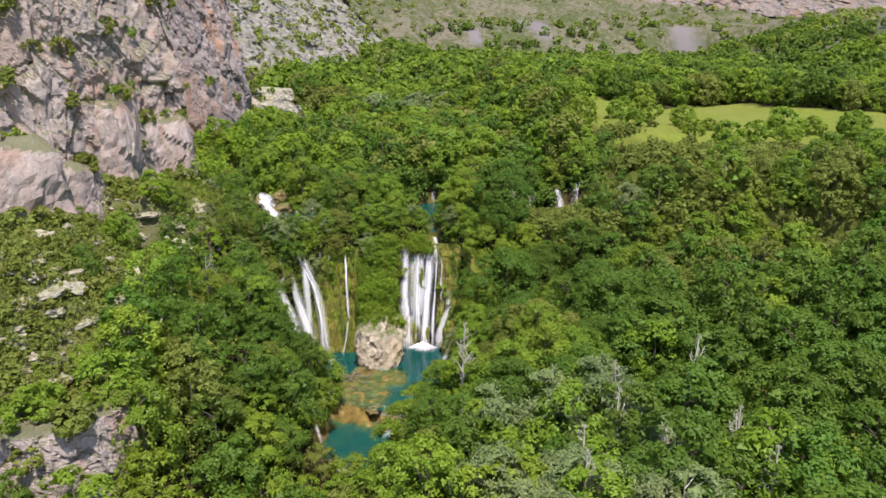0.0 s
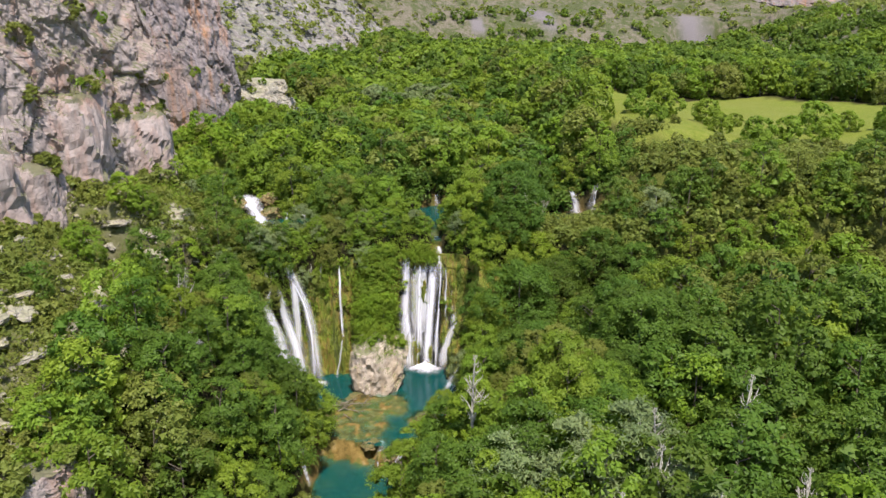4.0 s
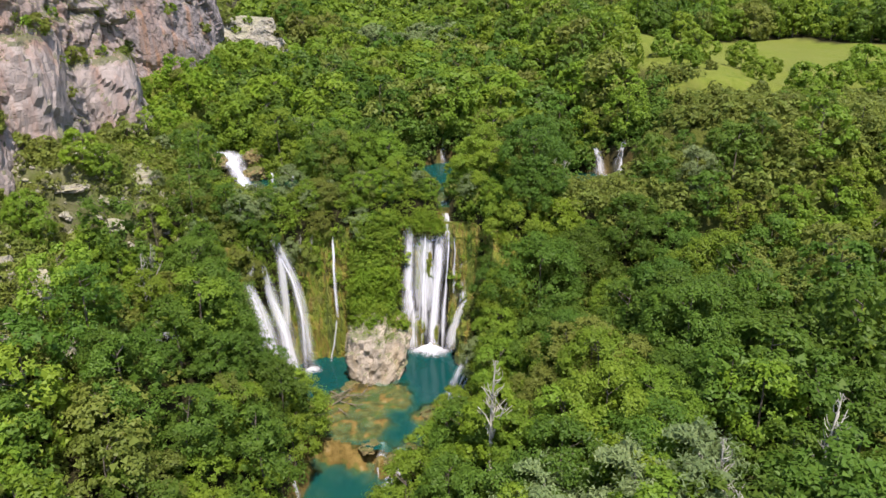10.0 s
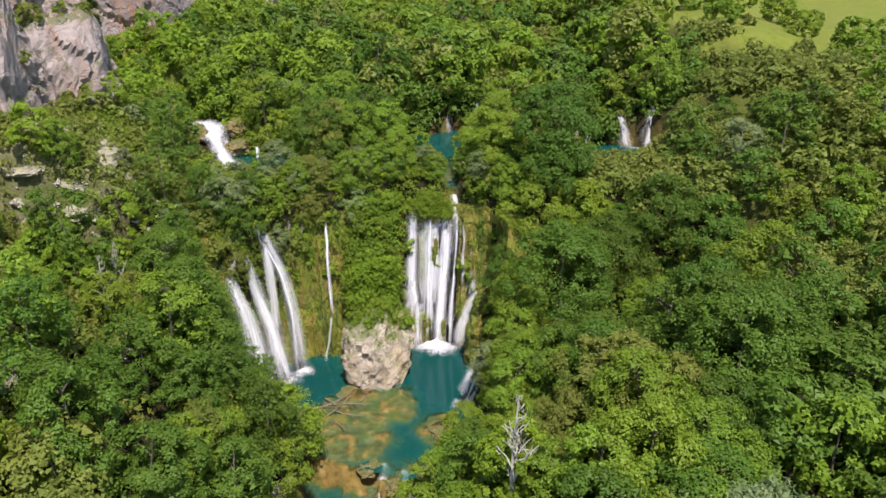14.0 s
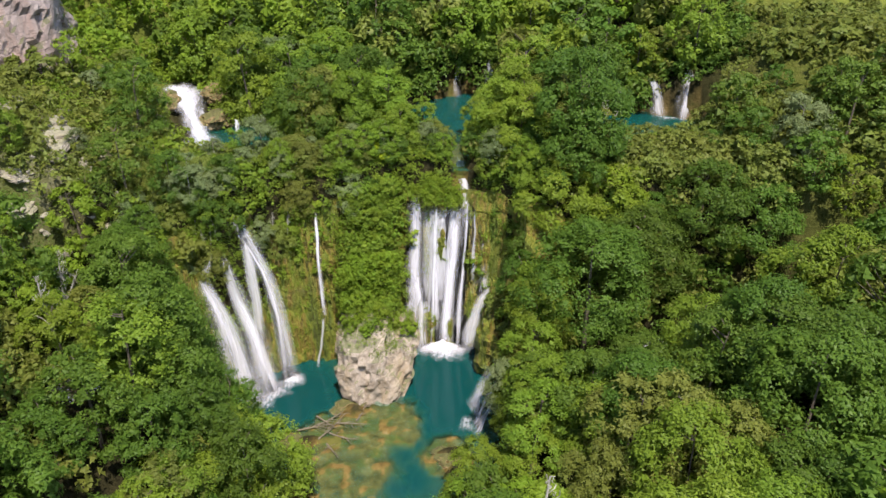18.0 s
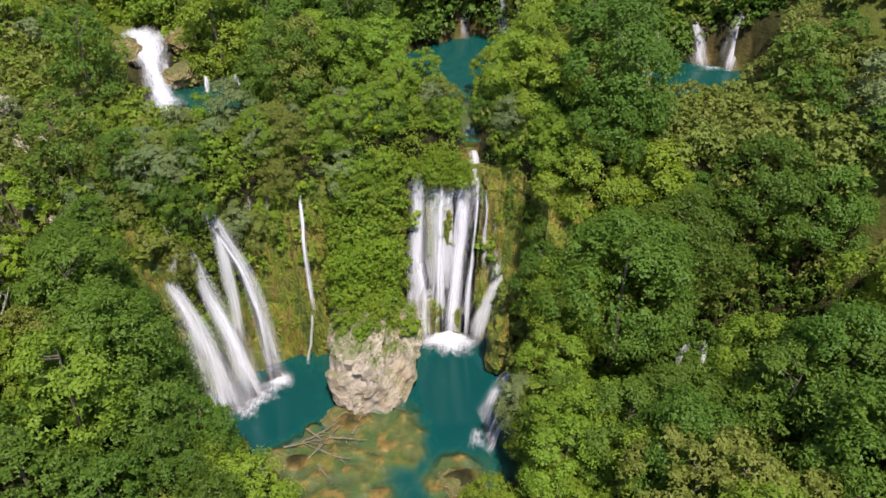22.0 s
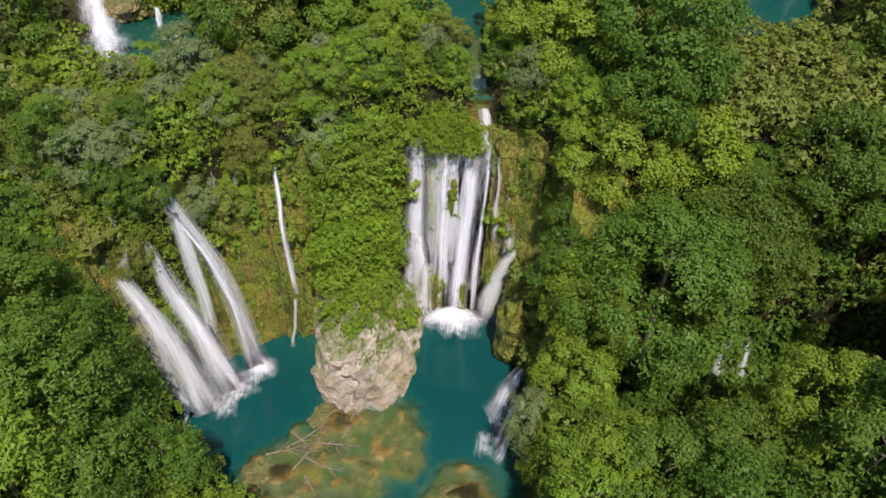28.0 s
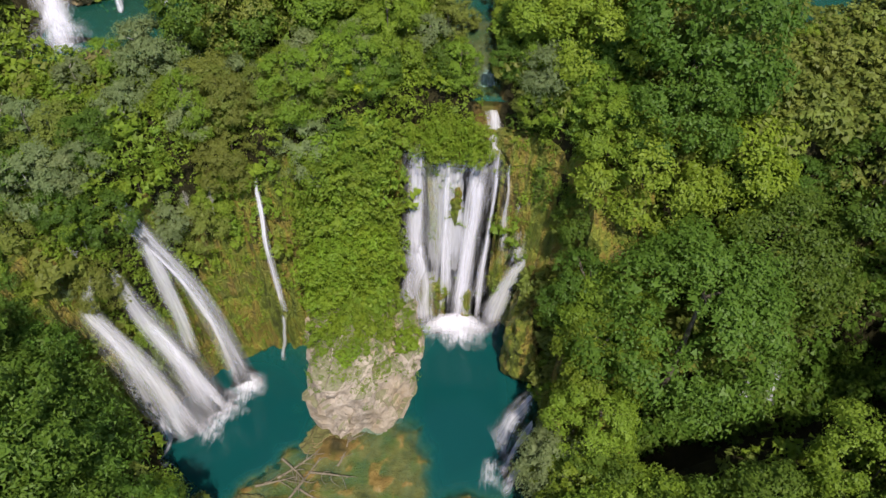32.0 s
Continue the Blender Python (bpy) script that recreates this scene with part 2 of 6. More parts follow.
LEAF_MID = leaf_material("leaf_mid", (0.096, 0.162, 0.017), (0.170, 0.262, 0.027), (0.255, 0.338, 0.044))
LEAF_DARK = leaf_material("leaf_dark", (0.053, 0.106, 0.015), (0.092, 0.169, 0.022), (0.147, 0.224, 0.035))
LEAF_LIGHT = leaf_material("leaf_light", (0.108, 0.185, 0.014), (0.180, 0.280, 0.025), (0.258, 0.350, 0.046))
LEAF_OLIVE = leaf_material("leaf_olive", (0.107, 0.140, 0.026), (0.171, 0.210, 0.040), (0.241, 0.265, 0.065))
LEAF_YELLOW = leaf_material("leaf_yellow", (0.20, 0.29, 0.012), (0.29, 0.40, 0.018), (0.36, 0.46, 0.030))
LEAF_GREY = leaf_material("leaf_grey", (0.112, 0.165, 0.062), (0.198, 0.255, 0.105), (0.310, 0.350, 0.170))


def bark_material(name, a, b_):
    m, nt, b = material(name)
    v = place(nt, (1, 1, 0.25))
    nt.links.new(ramp(nt, noise_node(nt, 6, 4, v), [(0.3, a), (0.7, b_)]), b.inputs["Base Color"])
    b.inputs["Roughness"].default_value = 0.9
    bump(nt, b, noise_node(nt, 14, 3, v), 0.6, 0.05)
    return m


BARK = bark_material("bark", (0.06, 0.045, 0.035), (0.16, 0.13, 0.10))
BARK_DRIFT = bark_material("bark_drift", (0.09, 0.07, 0.045), (0.23, 0.185, 0.135))
BARK_PALE = bark_material("bark_pale", (0.25, 0.22, 0.19), (0.50, 0.46, 0.41))


def rock_material(name, base, dark, warm, green, lichen=0.5, rust=0.5, grain=1.0, joints=0.42):
    m, nt, b = material(name)
    v = place(nt, (grain, grain, grain))
    big = noise_node(nt, 0.11, 5, v)
    mid = noise_node(nt, 0.7, 6, v, 0.62)
    fine = noise_node(nt, 5.0, 6, v, 0.7)
    streak = noise_node(nt, 0.42, 5, place(nt, (grain, grain, 0.07 * grain)), 0.62)
    col = ramp(nt, mid, [(0.28, dark), (0.5, base), (0.75, tuple(min(1, c * 1.25) for c in base))])
    col = mix(nt, math_node(nt, "MULTIPLY", ramp(nt, noise_node(nt, 0.075, 3, v), [(0.54, (0, 0, 0)), (0.68, (1, 1, 1))]), 0.45), col, tuple(0.45 * a + 0.55 * c for a, c in zip(base, warm)))
    col = mix(nt, math_node(nt, "MULTIPLY", ramp(nt, streak, [(0.52, (0, 0, 0)), (0.68, (1, 1, 1))]), rust), col, warm)
    col = mix(nt, math_node(nt, "MULTIPLY", ramp(nt, streak, [(0.30, (1, 1, 1)), (0.42, (0, 0, 0))]), 0.6), col, dark)
    geo = nt.nodes.new("ShaderNodeNewGeometry")
    sep = nt.nodes.new("ShaderNodeSeparateXYZ")
    nt.links.new(geo.outputs["True Normal"], sep.inputs[0])
    flat = math_node(nt, "MULTIPLY_ADD", sep.outputs["Z"], 1.0, math_node(nt, "MULTIPLY_ADD", big, 0.9, -0.45))
    moss = math_node(nt, "MULTIPLY", ramp(nt, math_node(nt, "MULTIPLY_ADD", fine, 0.5, math_node(nt, "ADD", flat, -0.25)), [(0.50, (0, 0, 0)), (0.66, (1, 1, 1))]), lichen)
    col = mix(nt, moss, col, mix(nt, fine, green, tuple(c * 0.55 for c in green)))
    col = mix(nt, math_node(nt, "MULTIPLY", fine, 0.25), col, dark)
    # joints and cracks, bent by noise
    bent = nt.nodes.new("ShaderNodeVectorMath")
    bent.operation = "MULTIPLY_ADD"
    wob = node(nt, "ShaderNodeTexNoise", Scale=0.5, Detail=4.0)
    nt.links.new(v, wob.inputs["Vector"])
    nt.links.new(wob.outputs["Color"], bent.inputs[0])
    bent.inputs[1].default_value = (2.2, 2.2, 2.2)
    nt.links.new(v, bent.inputs[2])
    cracks = []
    for sc, wd in ((0.30, 0.020), (1.1, 0.045)):
        vo = node(nt, "ShaderNodeTexVoronoi", Scale=sc)
        vo.feature = "DISTANCE_TO_EDGE"
        nt.links.new(bent.outputs[0], vo.inputs["Vector"])
        cracks.append(ramp(nt, vo.outputs["Distance"], [(wd * 0.3, (1, 1, 1)), (wd * 1.6, (0, 0, 0))]))
    crack = math_node(nt, "MAXIMUM", cracks[0], math_node(nt, "MULTIPLY", cracks[1], 0.6))
    col = mix(nt, math_node(nt, "MULTIPLY", crack, joints), col, tuple(c * 0.6 for c in dark))
    nt.links.new(col, b.inputs["Base Color"])
    b.inputs["Roughness"].default_value = 0.9
    h = math_node(nt, "SUBTRACT", math_node(nt, "MULTIPLY_ADD", mid, 2.0, fine), math_node(nt, "MULTIPLY", crack, joints * 2.8))
    bump(nt, b, h, 0.65, 0.25)
    return m


CLIFF_ROCK = rock_material("cliff_limestone", (0.335, 0.272, 0.262), (0.20, 0.160, 0.158), (0.34, 0.165, 0.105), (0.10, 0.115, 0.030), 0.85, 0.6, joints=0.14)
STAINED_ROCK = rock_material("stained_limestone", (0.30, 0.245, 0.25), (0.13, 0.11, 0.125), (0.45, 0.20, 0.075), (0.10, 0.12, 0.035), 0.5, 0.85)
PALE_ROCK = rock_material("pale_limestone", (0.42, 0.37, 0.32), (0.17, 0.15, 0.13), (0.46, 0.32, 0.20), (0.20, 0.21, 0.06), 0.45, 0.3)
FAR_ROCK = rock_material("far_limestone", (0.30, 0.265, 0.265), (0.105, 0.095, 0.095), (0.33, 0.24, 0.18), (0.12, 0.135, 0.045), 0.55, 0.25, 0.3)
RIVER_ROCK = rock_material("river_rock", (0.30, 0.215, 0.10), (0.15, 0.11, 0.05), (0.26, 0.16, 0.06), (0.085, 0.11, 0.02), 0.8, 0.4)
BLOCK_ROCK = rock_material("travertine_block", (0.48, 0.395, 0.335), (0.25, 0.195, 0.15), (0.42, 0.28, 0.13), (0.11, 0.145, 0.03), 0.7, 0.45, 1.6, joints=0.16)


def tufa_material():
    """Mossy travertine: hanging streaks of green, ochre and brown."""
    m, nt, b = material("mossy_tufa")
    tall = place(nt, (1, 1, 0.10))
    v = place(nt)
    s1, s2, patch, fine = noise_node(nt, 1.3, 6, tall, 0.65), noise_node(nt, 4.5, 4, tall), noise_node(nt, 0.28, 3, v), noise_node(nt, 6, 5, v)
    col = ramp(nt, s1, [(0.30, (0.042, 0.036, 0.012)), (0.41, (0.14, 0.18, 0.018)), (0.50, (0.24, 0.25, 0.026)), (0.57, (0.32, 0.22, 0.038)), (0.64, (0.11, 0.08, 0.024)), (0.76, (0.18, 0.23, 0.024))])
    col = mix(nt, math_node(nt, "MULTIPLY", s2, 0.55), col, (0.11, 0.13, 0.018))
    col = mix(nt, ramp(nt, patch, [(0.60, (0, 0, 0)), (0.76, (0.8, 0.8, 0.8))]), col, mix(nt, fine, (0.16, 0.10, 0.04), (0.23, 0.16, 0.08)))
    nt.links.new(col, b.inputs["Base Color"])
    b.inputs["Roughness"].default_value = 0.62
    bump(nt, b, math_node(nt, "MULTIPLY_ADD", s2, 2.2, fine), 1.0, 0.35)
    return m


TUFA = tufa_material()


def ground_material():
    m, nt, b = material("ground")
    v = place(nt)
    n1, n2, n3 = noise_node(nt, 0.06, 5, v), noise_node(nt, 0.9, 5, v, 0.65), noise_node(nt, 6, 5, v, 0.7)
    soil = ramp(nt, n2, [(0.3, (0.018, 0.016, 0.008)), (0.55, (0.034, 0.030, 0.013)), (0.8, (0.060, 0.050, 0.024))])
    grass = ramp(nt, n2, [(0.25, (0.100, 0.130, 0.018)), (0.5, (0.142, 0.168, 0.026)), (0.78, (0.180, 0.182, 0.044))])
    grass = mix(nt, ramp(nt, n1, [(0.42, (0, 0, 0)), (0.65, (0.55, 0.55, 0.55))]), grass, (0.165, 0.170, 0.044))
    stone = ramp(nt, n2, [(0.30, (0.085, 0.080, 0.045)), (0.46, (0.125, 0.108, 0.078)), (0.64, (0.170, 0.145, 0.130)), (0.85, (0.23, 0.200, 0.190))])
    scrub = ramp(nt, n3, [(0.35, (0.040, 0.058, 0.020)), (0.7, (0.100, 0.100, 0.045))])
    speck = math_node(nt, "MULTIPLY_ADD", noise_node(nt, 0.22, 5, v, 0.7), 0.7, math_node(nt, "MULTIPLY", noise_node(nt, 0.025, 5, v, 0.6), 0.5))
    hill = mix(nt, ramp(nt, speck, [(0.55, (0, 0, 0)), (0.64, (1, 1, 1))]), stone, scrub)
    scree = ramp(nt, n3, [(0.3, (0.125, 0.110, 0.116)), (0.7, (0.18, 0.158, 0.165))])
    ochre = ramp(nt, n2, [(0.28, (0.065, 0.050, 0.016)), (0.46, (0.170, 0.112, 0.034)), (0.6, (0.235, 0.158, 0.055)), (0.78, (0.31, 0.245, 0.14))])
    ochre = mix(nt, ramp(nt, noise_node(nt, 0.5, 3, v), [(0.50, (0, 0, 0)), (0.62, (0.8, 0.8, 0.8))]), ochre, (0.12, 0.125, 0.030))
    col = mix(nt, attribute(nt, "meadow"), soil, grass)
    col = mix(nt, attribute(nt, "hill"), col, hill)
    col = mix(nt, attribute(nt, "scree"), col, scree)
    col = mix(nt, attribute(nt, "bed"), col, ochre)
    nt.links.new(col, b.inputs["Base Color"])
    b.inputs["Roughness"].default_value = 0.95
    b.inputs["Specular IOR Level"].default_value = 0.1
    bump(nt, b, math_node(nt, "MULTIPLY_ADD", n2, 2.0, n3), 0.7, 0.3)
    return m


GROUND = ground_material()


def water_material():
    """Clear turquoise water: the deeper it is, the less of its bed shows."""
    m, nt, b = material("turquoise_water")
    v = place(nt)
    depth = attribute(nt, "depth")
    fac = math_node(nt, "SUBTRACT", 1.0, math_node(nt, "POWER", 2.718, math_node(nt, "MULTIPLY", depth, -0.85)), clamp=True)
    drift = noise_node(nt, 0.35, 3, v)
    body = ramp(nt, math_node(nt, "MULTIPLY", depth, 0.25), [(0.0, (0.07, 0.15, 0.09)), (0.12, (0.018, 0.105, 0.080)), (0.45, (0.004, 0.060, 0.058)), (1.0, (0.003, 0.042, 0.044))])
    body = mix(nt, math_node(nt, "MULTIPLY", drift, 0.2), body, (0.006, 0.08, 0.072))
    nt.links.new(body, b.inputs["Base Color"])
    b.inputs["Roughness"].default_value = 0.08
    b.inputs["IOR"].default_value = 1.33
    ripple = math_node(nt, "MULTIPLY_ADD", noise_node(nt, 1.1, 3, v), 2.0, noise_node(nt, 4.0, 3, v))
    bump(nt, b, ripple, 0.10, 0.03)
    b.inputs["Specular IOR Level"].default_value = 0.35
    clear = nt.nodes.new("ShaderNodeBsdfTransparent")
    clear.inputs["Color"].default_value = (0.80, 0.95, 0.90, 1)
    mx = nt.nodes.new("ShaderNodeMixShader")
    nt.links.new(math_node(nt, "MULTIPLY_ADD", fac, 0.93, 0.05), mx.inputs[0])
    nt.links.new(clear.outputs[0], mx.inputs[1])
    nt.links.new(b.outputs[0], mx.inputs[2])
    nt.links.new(mx.outputs[0], nt.nodes["Material Output"].inputs["Surface"])
    return m


WATER = water_material()


def foam_material(name, cover, across=5.2, along=0.05, speckle=0.30, most=0.86):
    """White water in streaks along its run, ragged at the sides, with gaps. UV in metres; the "edge" value runs from 0 at the rim to 1."""
    m, nt, b = material(name)
    fine = noise_node(nt, 1.0, 3, place(nt, (across * 2.6, along * 1.5, 1), "UV"))
    wide = noise_node(nt, 1.0, 3, place(nt, (across * 0.75, along * 0.7, 1), "UV"))
    spray = noise_node(nt, 1.0, 4, place(nt, (9, 0.9, 1), "UV"))
    s = math_node(nt, "MULTIPLY_ADD", fine, 0.62, math_node(nt, "MULTIPLY_ADD", wide, 0.95, math_node(nt, "MULTIPLY_ADD", spray, speckle, -0.84 - speckle * 0.5)))
    edge = attribute(nt, "edge")
    s = math_node(nt, "ADD", s, math_node(nt, "MULTIPLY_ADD", edge, 0.55, cover))
    b.inputs["Base Color"].default_value = (0.88, 0.86, 0.95, 1)
    b.inputs["Roughness"].default_value = 0.8
    tr = nt.nodes.new("ShaderNodeBsdfTranslucent")
    tr.inputs["Color"].default_value = (0.85, 0.83, 0.94, 1)
    geo = nt.nodes.new("ShaderNodeNewGeometry")
    drops, unit = nt.nodes.new("ShaderNodeVectorMath"), nt.nodes.new("ShaderNodeVectorMath")
    drops.operation, unit.operation = "ADD", "NORMALIZE"
    drops.inputs[1].default_value = (0.0, -0.2, 0.65)
    nt.links.new(geo.outputs["Normal"], drops.inputs[0])
    nt.links.new(drops.outputs[0], unit.inputs[0])
    nt.links.new(unit.outputs[0], b.inputs["Normal"])
    body = node(nt, "ShaderNodeMixShader", Fac=0.4)
    nt.links.new(b.outputs[0], body.inputs[1])
    nt.links.new(tr.outputs[0], body.inputs[2])
    a = ramp(nt, s, [(0.22, (0, 0, 0)), (0.98, (1, 1, 1))])
    a = math_node(nt, "MULTIPLY", a, math_node(nt, "MULTIPLY", edge, 1.12, clamp=True))
    a = math_node(nt, "MULTIPLY", a, most)
    clear = nt.nodes.new("ShaderNodeBsdfTransparent")
    mx = nt.nodes.new("ShaderNodeMixShader")
    nt.links.new(a, mx.inputs[0])
    nt.links.new(clear.outputs[0], mx.inputs[1])
    nt.links.new(body.outputs[0], mx.inputs[2])
    nt.links.new(mx.outputs[0], nt.nodes["Material Output"].inputs["Surface"])
    return m


FALL_DENSE = foam_material("falling_water_dense", 0.22, 4.2, 0.09, 0.45, 0.84)
FALL_MIST = foam_material("falling_water_mist", 0.24, 2.4, 0.10, 0.35, 0.62)
FALL_THIN = foam_material("falling_water_thin", -0.03, 3.4, 0.24, 0.50, 0.58)
RAPID = foam_material("white_rapids", 0.10, 1.3, 0.5, 0.5, 0.95)
FOAM = foam_material("foam", 0.02, 1.2, 1.2, 0.7, 0.85)
SPLASH = foam_material("splash", 0.40, 1.4, 1.4, 0.5, 0.95)


# ---- mesh tools ----
def mesh_object(name, verts, faces, mat, parent=None, label="", smooth=True):
    me = bpy.data.meshes.new(name)
    verts = np.asarray(verts, np.float32)
    faces = np.asarray(faces, np.int32)
    n = faces.shape[1]
    me.vertices.add(len(verts))
    me.vertices.foreach_set("co", verts.ravel())
    me.loops.add(faces.size)
    me.loops.foreach_set("vertex_index", faces.ravel())
    me.polygons.add(len(faces))
    me.polygons.foreach_set("loop_start", np.arange(0, faces.size, n, dtype=np.int32))
    me.polygons.foreach_set("use_smooth", np.full(len(faces), smooth))
    me.update(calc_edges=True)
    me.materials.append(mat)
    ob = new(name, me)
    if parent is not None:
        ob.parent = parent
    if label:
        ob["label"] = label
    return ob


def set_uv(ob, uv):
    me = ob.data
    layer = me.uv_layers.new(name="UVMap")
    idx = np.empty(len(me.loops), np.int32)
    me.loops.foreach_get("vertex_index", idx)
    layer.data.foreach_set("uv", np.asarray(uv, np.float32)[idx].ravel())


def set_value(ob, name, values):
    at = ob.data.attributes.new(name, "FLOAT", "POINT")
    at.data.foreach_set("value", np.asarray(values, np.float32).ravel())


def grid_faces(nu, nv, wrap=False):
    i = np.arange(nu if wrap else nu - 1)[:, None]
    j = np.arange(nv - 1)[None, :]
    a = i * nv + j
    b = ((i + 1) % nu) * nv + j
    return np.stack([a, b, b + 1, a + 1], -1).reshape(-1, 4)


def empty(name, at=(0, 0, 0)):
    ob = new(name)
    ob.location = at
    ob.empty_display_size = 0.3
    return ob


# ---- ground sheet ----
def axis(parts):
    out = []
    for a, b, step in parts:
        out.append(np.linspace(a, b, max(2, int(round((b - a) / step)) + 1))[:-1])
    return np.concatenate(out + [np.array([parts[-1][1]])])


gx = axis([(-1700, -600, 60), (-600, -200, 16), (-200, -70, 4), (-70, -25, 1.2), (-25, 9, 0.38), (9, 29, 0.6), (29, 60, 1.2), (60, 140, 3), (140, 420, 10), (420, 1700, 50)])
gy = axis([(-700, -160, 45), (-160, -60, 4), (-60, -36, 1.2), (-36, 9, 0.38), (9, 60, 1.2), (60, 140, 3), (140, 420, 8), (420, 1000, 12), (1000, 2200, 60)])
GX, GY = np.meshgrid(gx, gy, indexing="ij")
GZ = ground_z(GX, GY)
ground = mesh_object("ground", np.stack([GX, GY, GZ], -1).reshape(-1, 3), grid_faces(len(gx), len(gy)), GROUND)
tagged(ground, "wooded valley floor with meadow, ochre stream bed and stony hillsides", "ground", kind="structure")
far_mask = np.clip(sst(170, 330, GY) * sst(23, 34, GZ) + sst(-52, -60, GX) * sst(120, 60, GY) * sst(24, 34, GZ), 0, 1)
set_value(ground, "meadow", np.clip(sst(-1.5, 1.5, meadow(GX, GY)) + 0.5 * sst(26, 36, GX) * sst(-8, 4, GY) * sst(60, 40, GY) + 0.8 * sst(-29, -35, GX) * sst(-70, -40, GY) * sst(95, 70, GY) * (1 - sst(-50, -60, GX)) + 0.8 * sst(-62, -72, GY) + 0.8 * sst(30, 42, GX) * sst(-24, -34, GY), 0, 1))
set_value(ground, "hill", np.clip(far_mask + 0.55 * sst(-28, -34, GX) * sst(-75, -60, GY) * sst(14, 8, GY), 0, 1))
SCREE = [(68, 640, 13, 62), (212, 628, 24, 15), (12, 584, 7, 14)]
scree = np.maximum.reduce([sst(0.0, 0.35, blob(GX, GY, *s, 10) + 0.25 * vnoise(GX * 0.05, GY * 0.05, 0, 60)) for s in SCREE])
set_value(ground, "scree", scree)
set_value(ground, "bed", sst(0.6, 0.1, GZ) * sst(9, 5, GX) * sst(-24, -19, GX) * sst(-33, -27, GY) + 0.8 * sst(0.0, 0.08, river(GX, GY)) * sst(60, 50, GY) * sst(-30, -20, GX))


# ---- water sheets ----
def water_sheet(name, x0, x1, y0, y1, z, step, label, wet=None, flow=None):
    xs, ys = np.arange(x0, x1 + step, step), np.arange(y0, y1 + step, step)
    X, Y = np.meshgrid(xs, ys, indexing="ij")
    Z = np.full(X.shape, z) if flow is None else flow(X, Y)
    depth = Z - ground_z(X, Y)
    keep = depth > -0.5
    if wet is not None:
        keep &= wet(X, Y)
    f = grid_faces(len(xs), len(ys))
    f = f[keep.ravel()[f].any(1)]
    used = np.unique(f)
    remap = np.zeros(X.size, int)
    remap[used] = np.arange(len(used))
    ob = mesh_object(name, np.stack([X, Y, Z], -1).reshape(-1, 3)[used], remap[f], WATER)
    set_value(ob, "depth", np.clip(depth.ravel()[used], 0, 8))
    return tagged(ob, label, "water", kind="structure")


water_sheet("water_pool", -24, 8, -24, 4, POOL, 0.4, "deep turquoise plunge pool with clear ochre shallows", lambda X, Y: (Y + 0.35 * (X + 3) > -21.5) & (Y < wall_y(X) + 2))
water_sheet("water_lower_pool", -18, 5, -34, -18, LOW_POOL, 0.4, "turquoise pool below the outlet cascade", lambda X, Y: Y + 0.35 * (X + 3) < -20.5)
water_sheet("water_upper_river", -30, 32, 5, 52, UP_WATER, 0.6, "green shallow river above the waterfall", lambda X, Y: (river(X, Y) > -0.2) & (Y > 5))
water_sheet("water_upper_left_pool", -26, -15, 5, 13, UP_LEFT, 0.5, "turquoise pool below white rapids", lambda X, Y: river_left(X, Y) > -0.2)
water_sheet("water_lake", 160, 330, 520, 660, 21.5, 6, "distant blue-green lake", lambda X, Y: blob(X, Y, 245, 590, 62, 42) > -0.3)


# ---- rock faces ----
def smooth_path(points, n):
    """Points evenly spaced along a rounded plan line, with their outward normals (to the right of the way)."""
    p = np.array(points, float)
    s = np.concatenate([[0], np.cumsum(np.linalg.norm(np.diff(p, axis=0), axis=1))])
    u = np.linspace(0, s[-1], n)
    q = np.stack([np.interp(u, s, p[:, k]) for k in (0, 1)], 1)
    for _ in range(max(2, n // 40)):
        q[1:-1] = (q[:-2] + 2 * q[1:-1] + q[2:]) / 4
    t = np.gradient(q, axis=0)
    t /= np.linalg.norm(t, axis=1)[:, None] + 1e-9
    return q, np.stack([t[:, 1], -t[:, 0]], 1), u


def slabs(u, z, size, tall, seed):
    """Tilted fracture facets over a wall: how far each stands out, and the gap to its neighbour."""
    a, b = u / size + 0.28 * z / size, z / (size * tall)
    fa, fb = np.floor(a), np.floor(b)
    d1, d2, out = np.full(a.shape, 9.0), np.full(a.shape, 9.0), np.zeros(a.shape)
    for i in (-1, 0, 1):
        for j in (-1, 0, 1):
            ia, ib = (fa + i).astype(np.int64), (fb + j).astype(np.int64)
            k = ia * 0
            da, db = a - fa - i - hash3(ia, ib, k, seed), b - fb - j - hash3(ia, ib, k, seed + 5)
            d = np.maximum(np.abs(da), np.abs(db)) * 0.6 + 0.4 * np.sqrt(da * da + db * db)
            o = hash3(ia, ib, k, seed + 9) - 0.5 + 1.1 * (hash3(ia, ib, k, seed + 13) - 0.5) * da + 1.1 * (hash3(ia, ib, k, seed + 17) - 0.65) * db
            near = d < d1
            d2 = np.where(near, d1, np.minimum(d2, d))
            out = np.where(near, o, out)
            d1 = np.where(near, d, d1)
    return out, d2 - d1


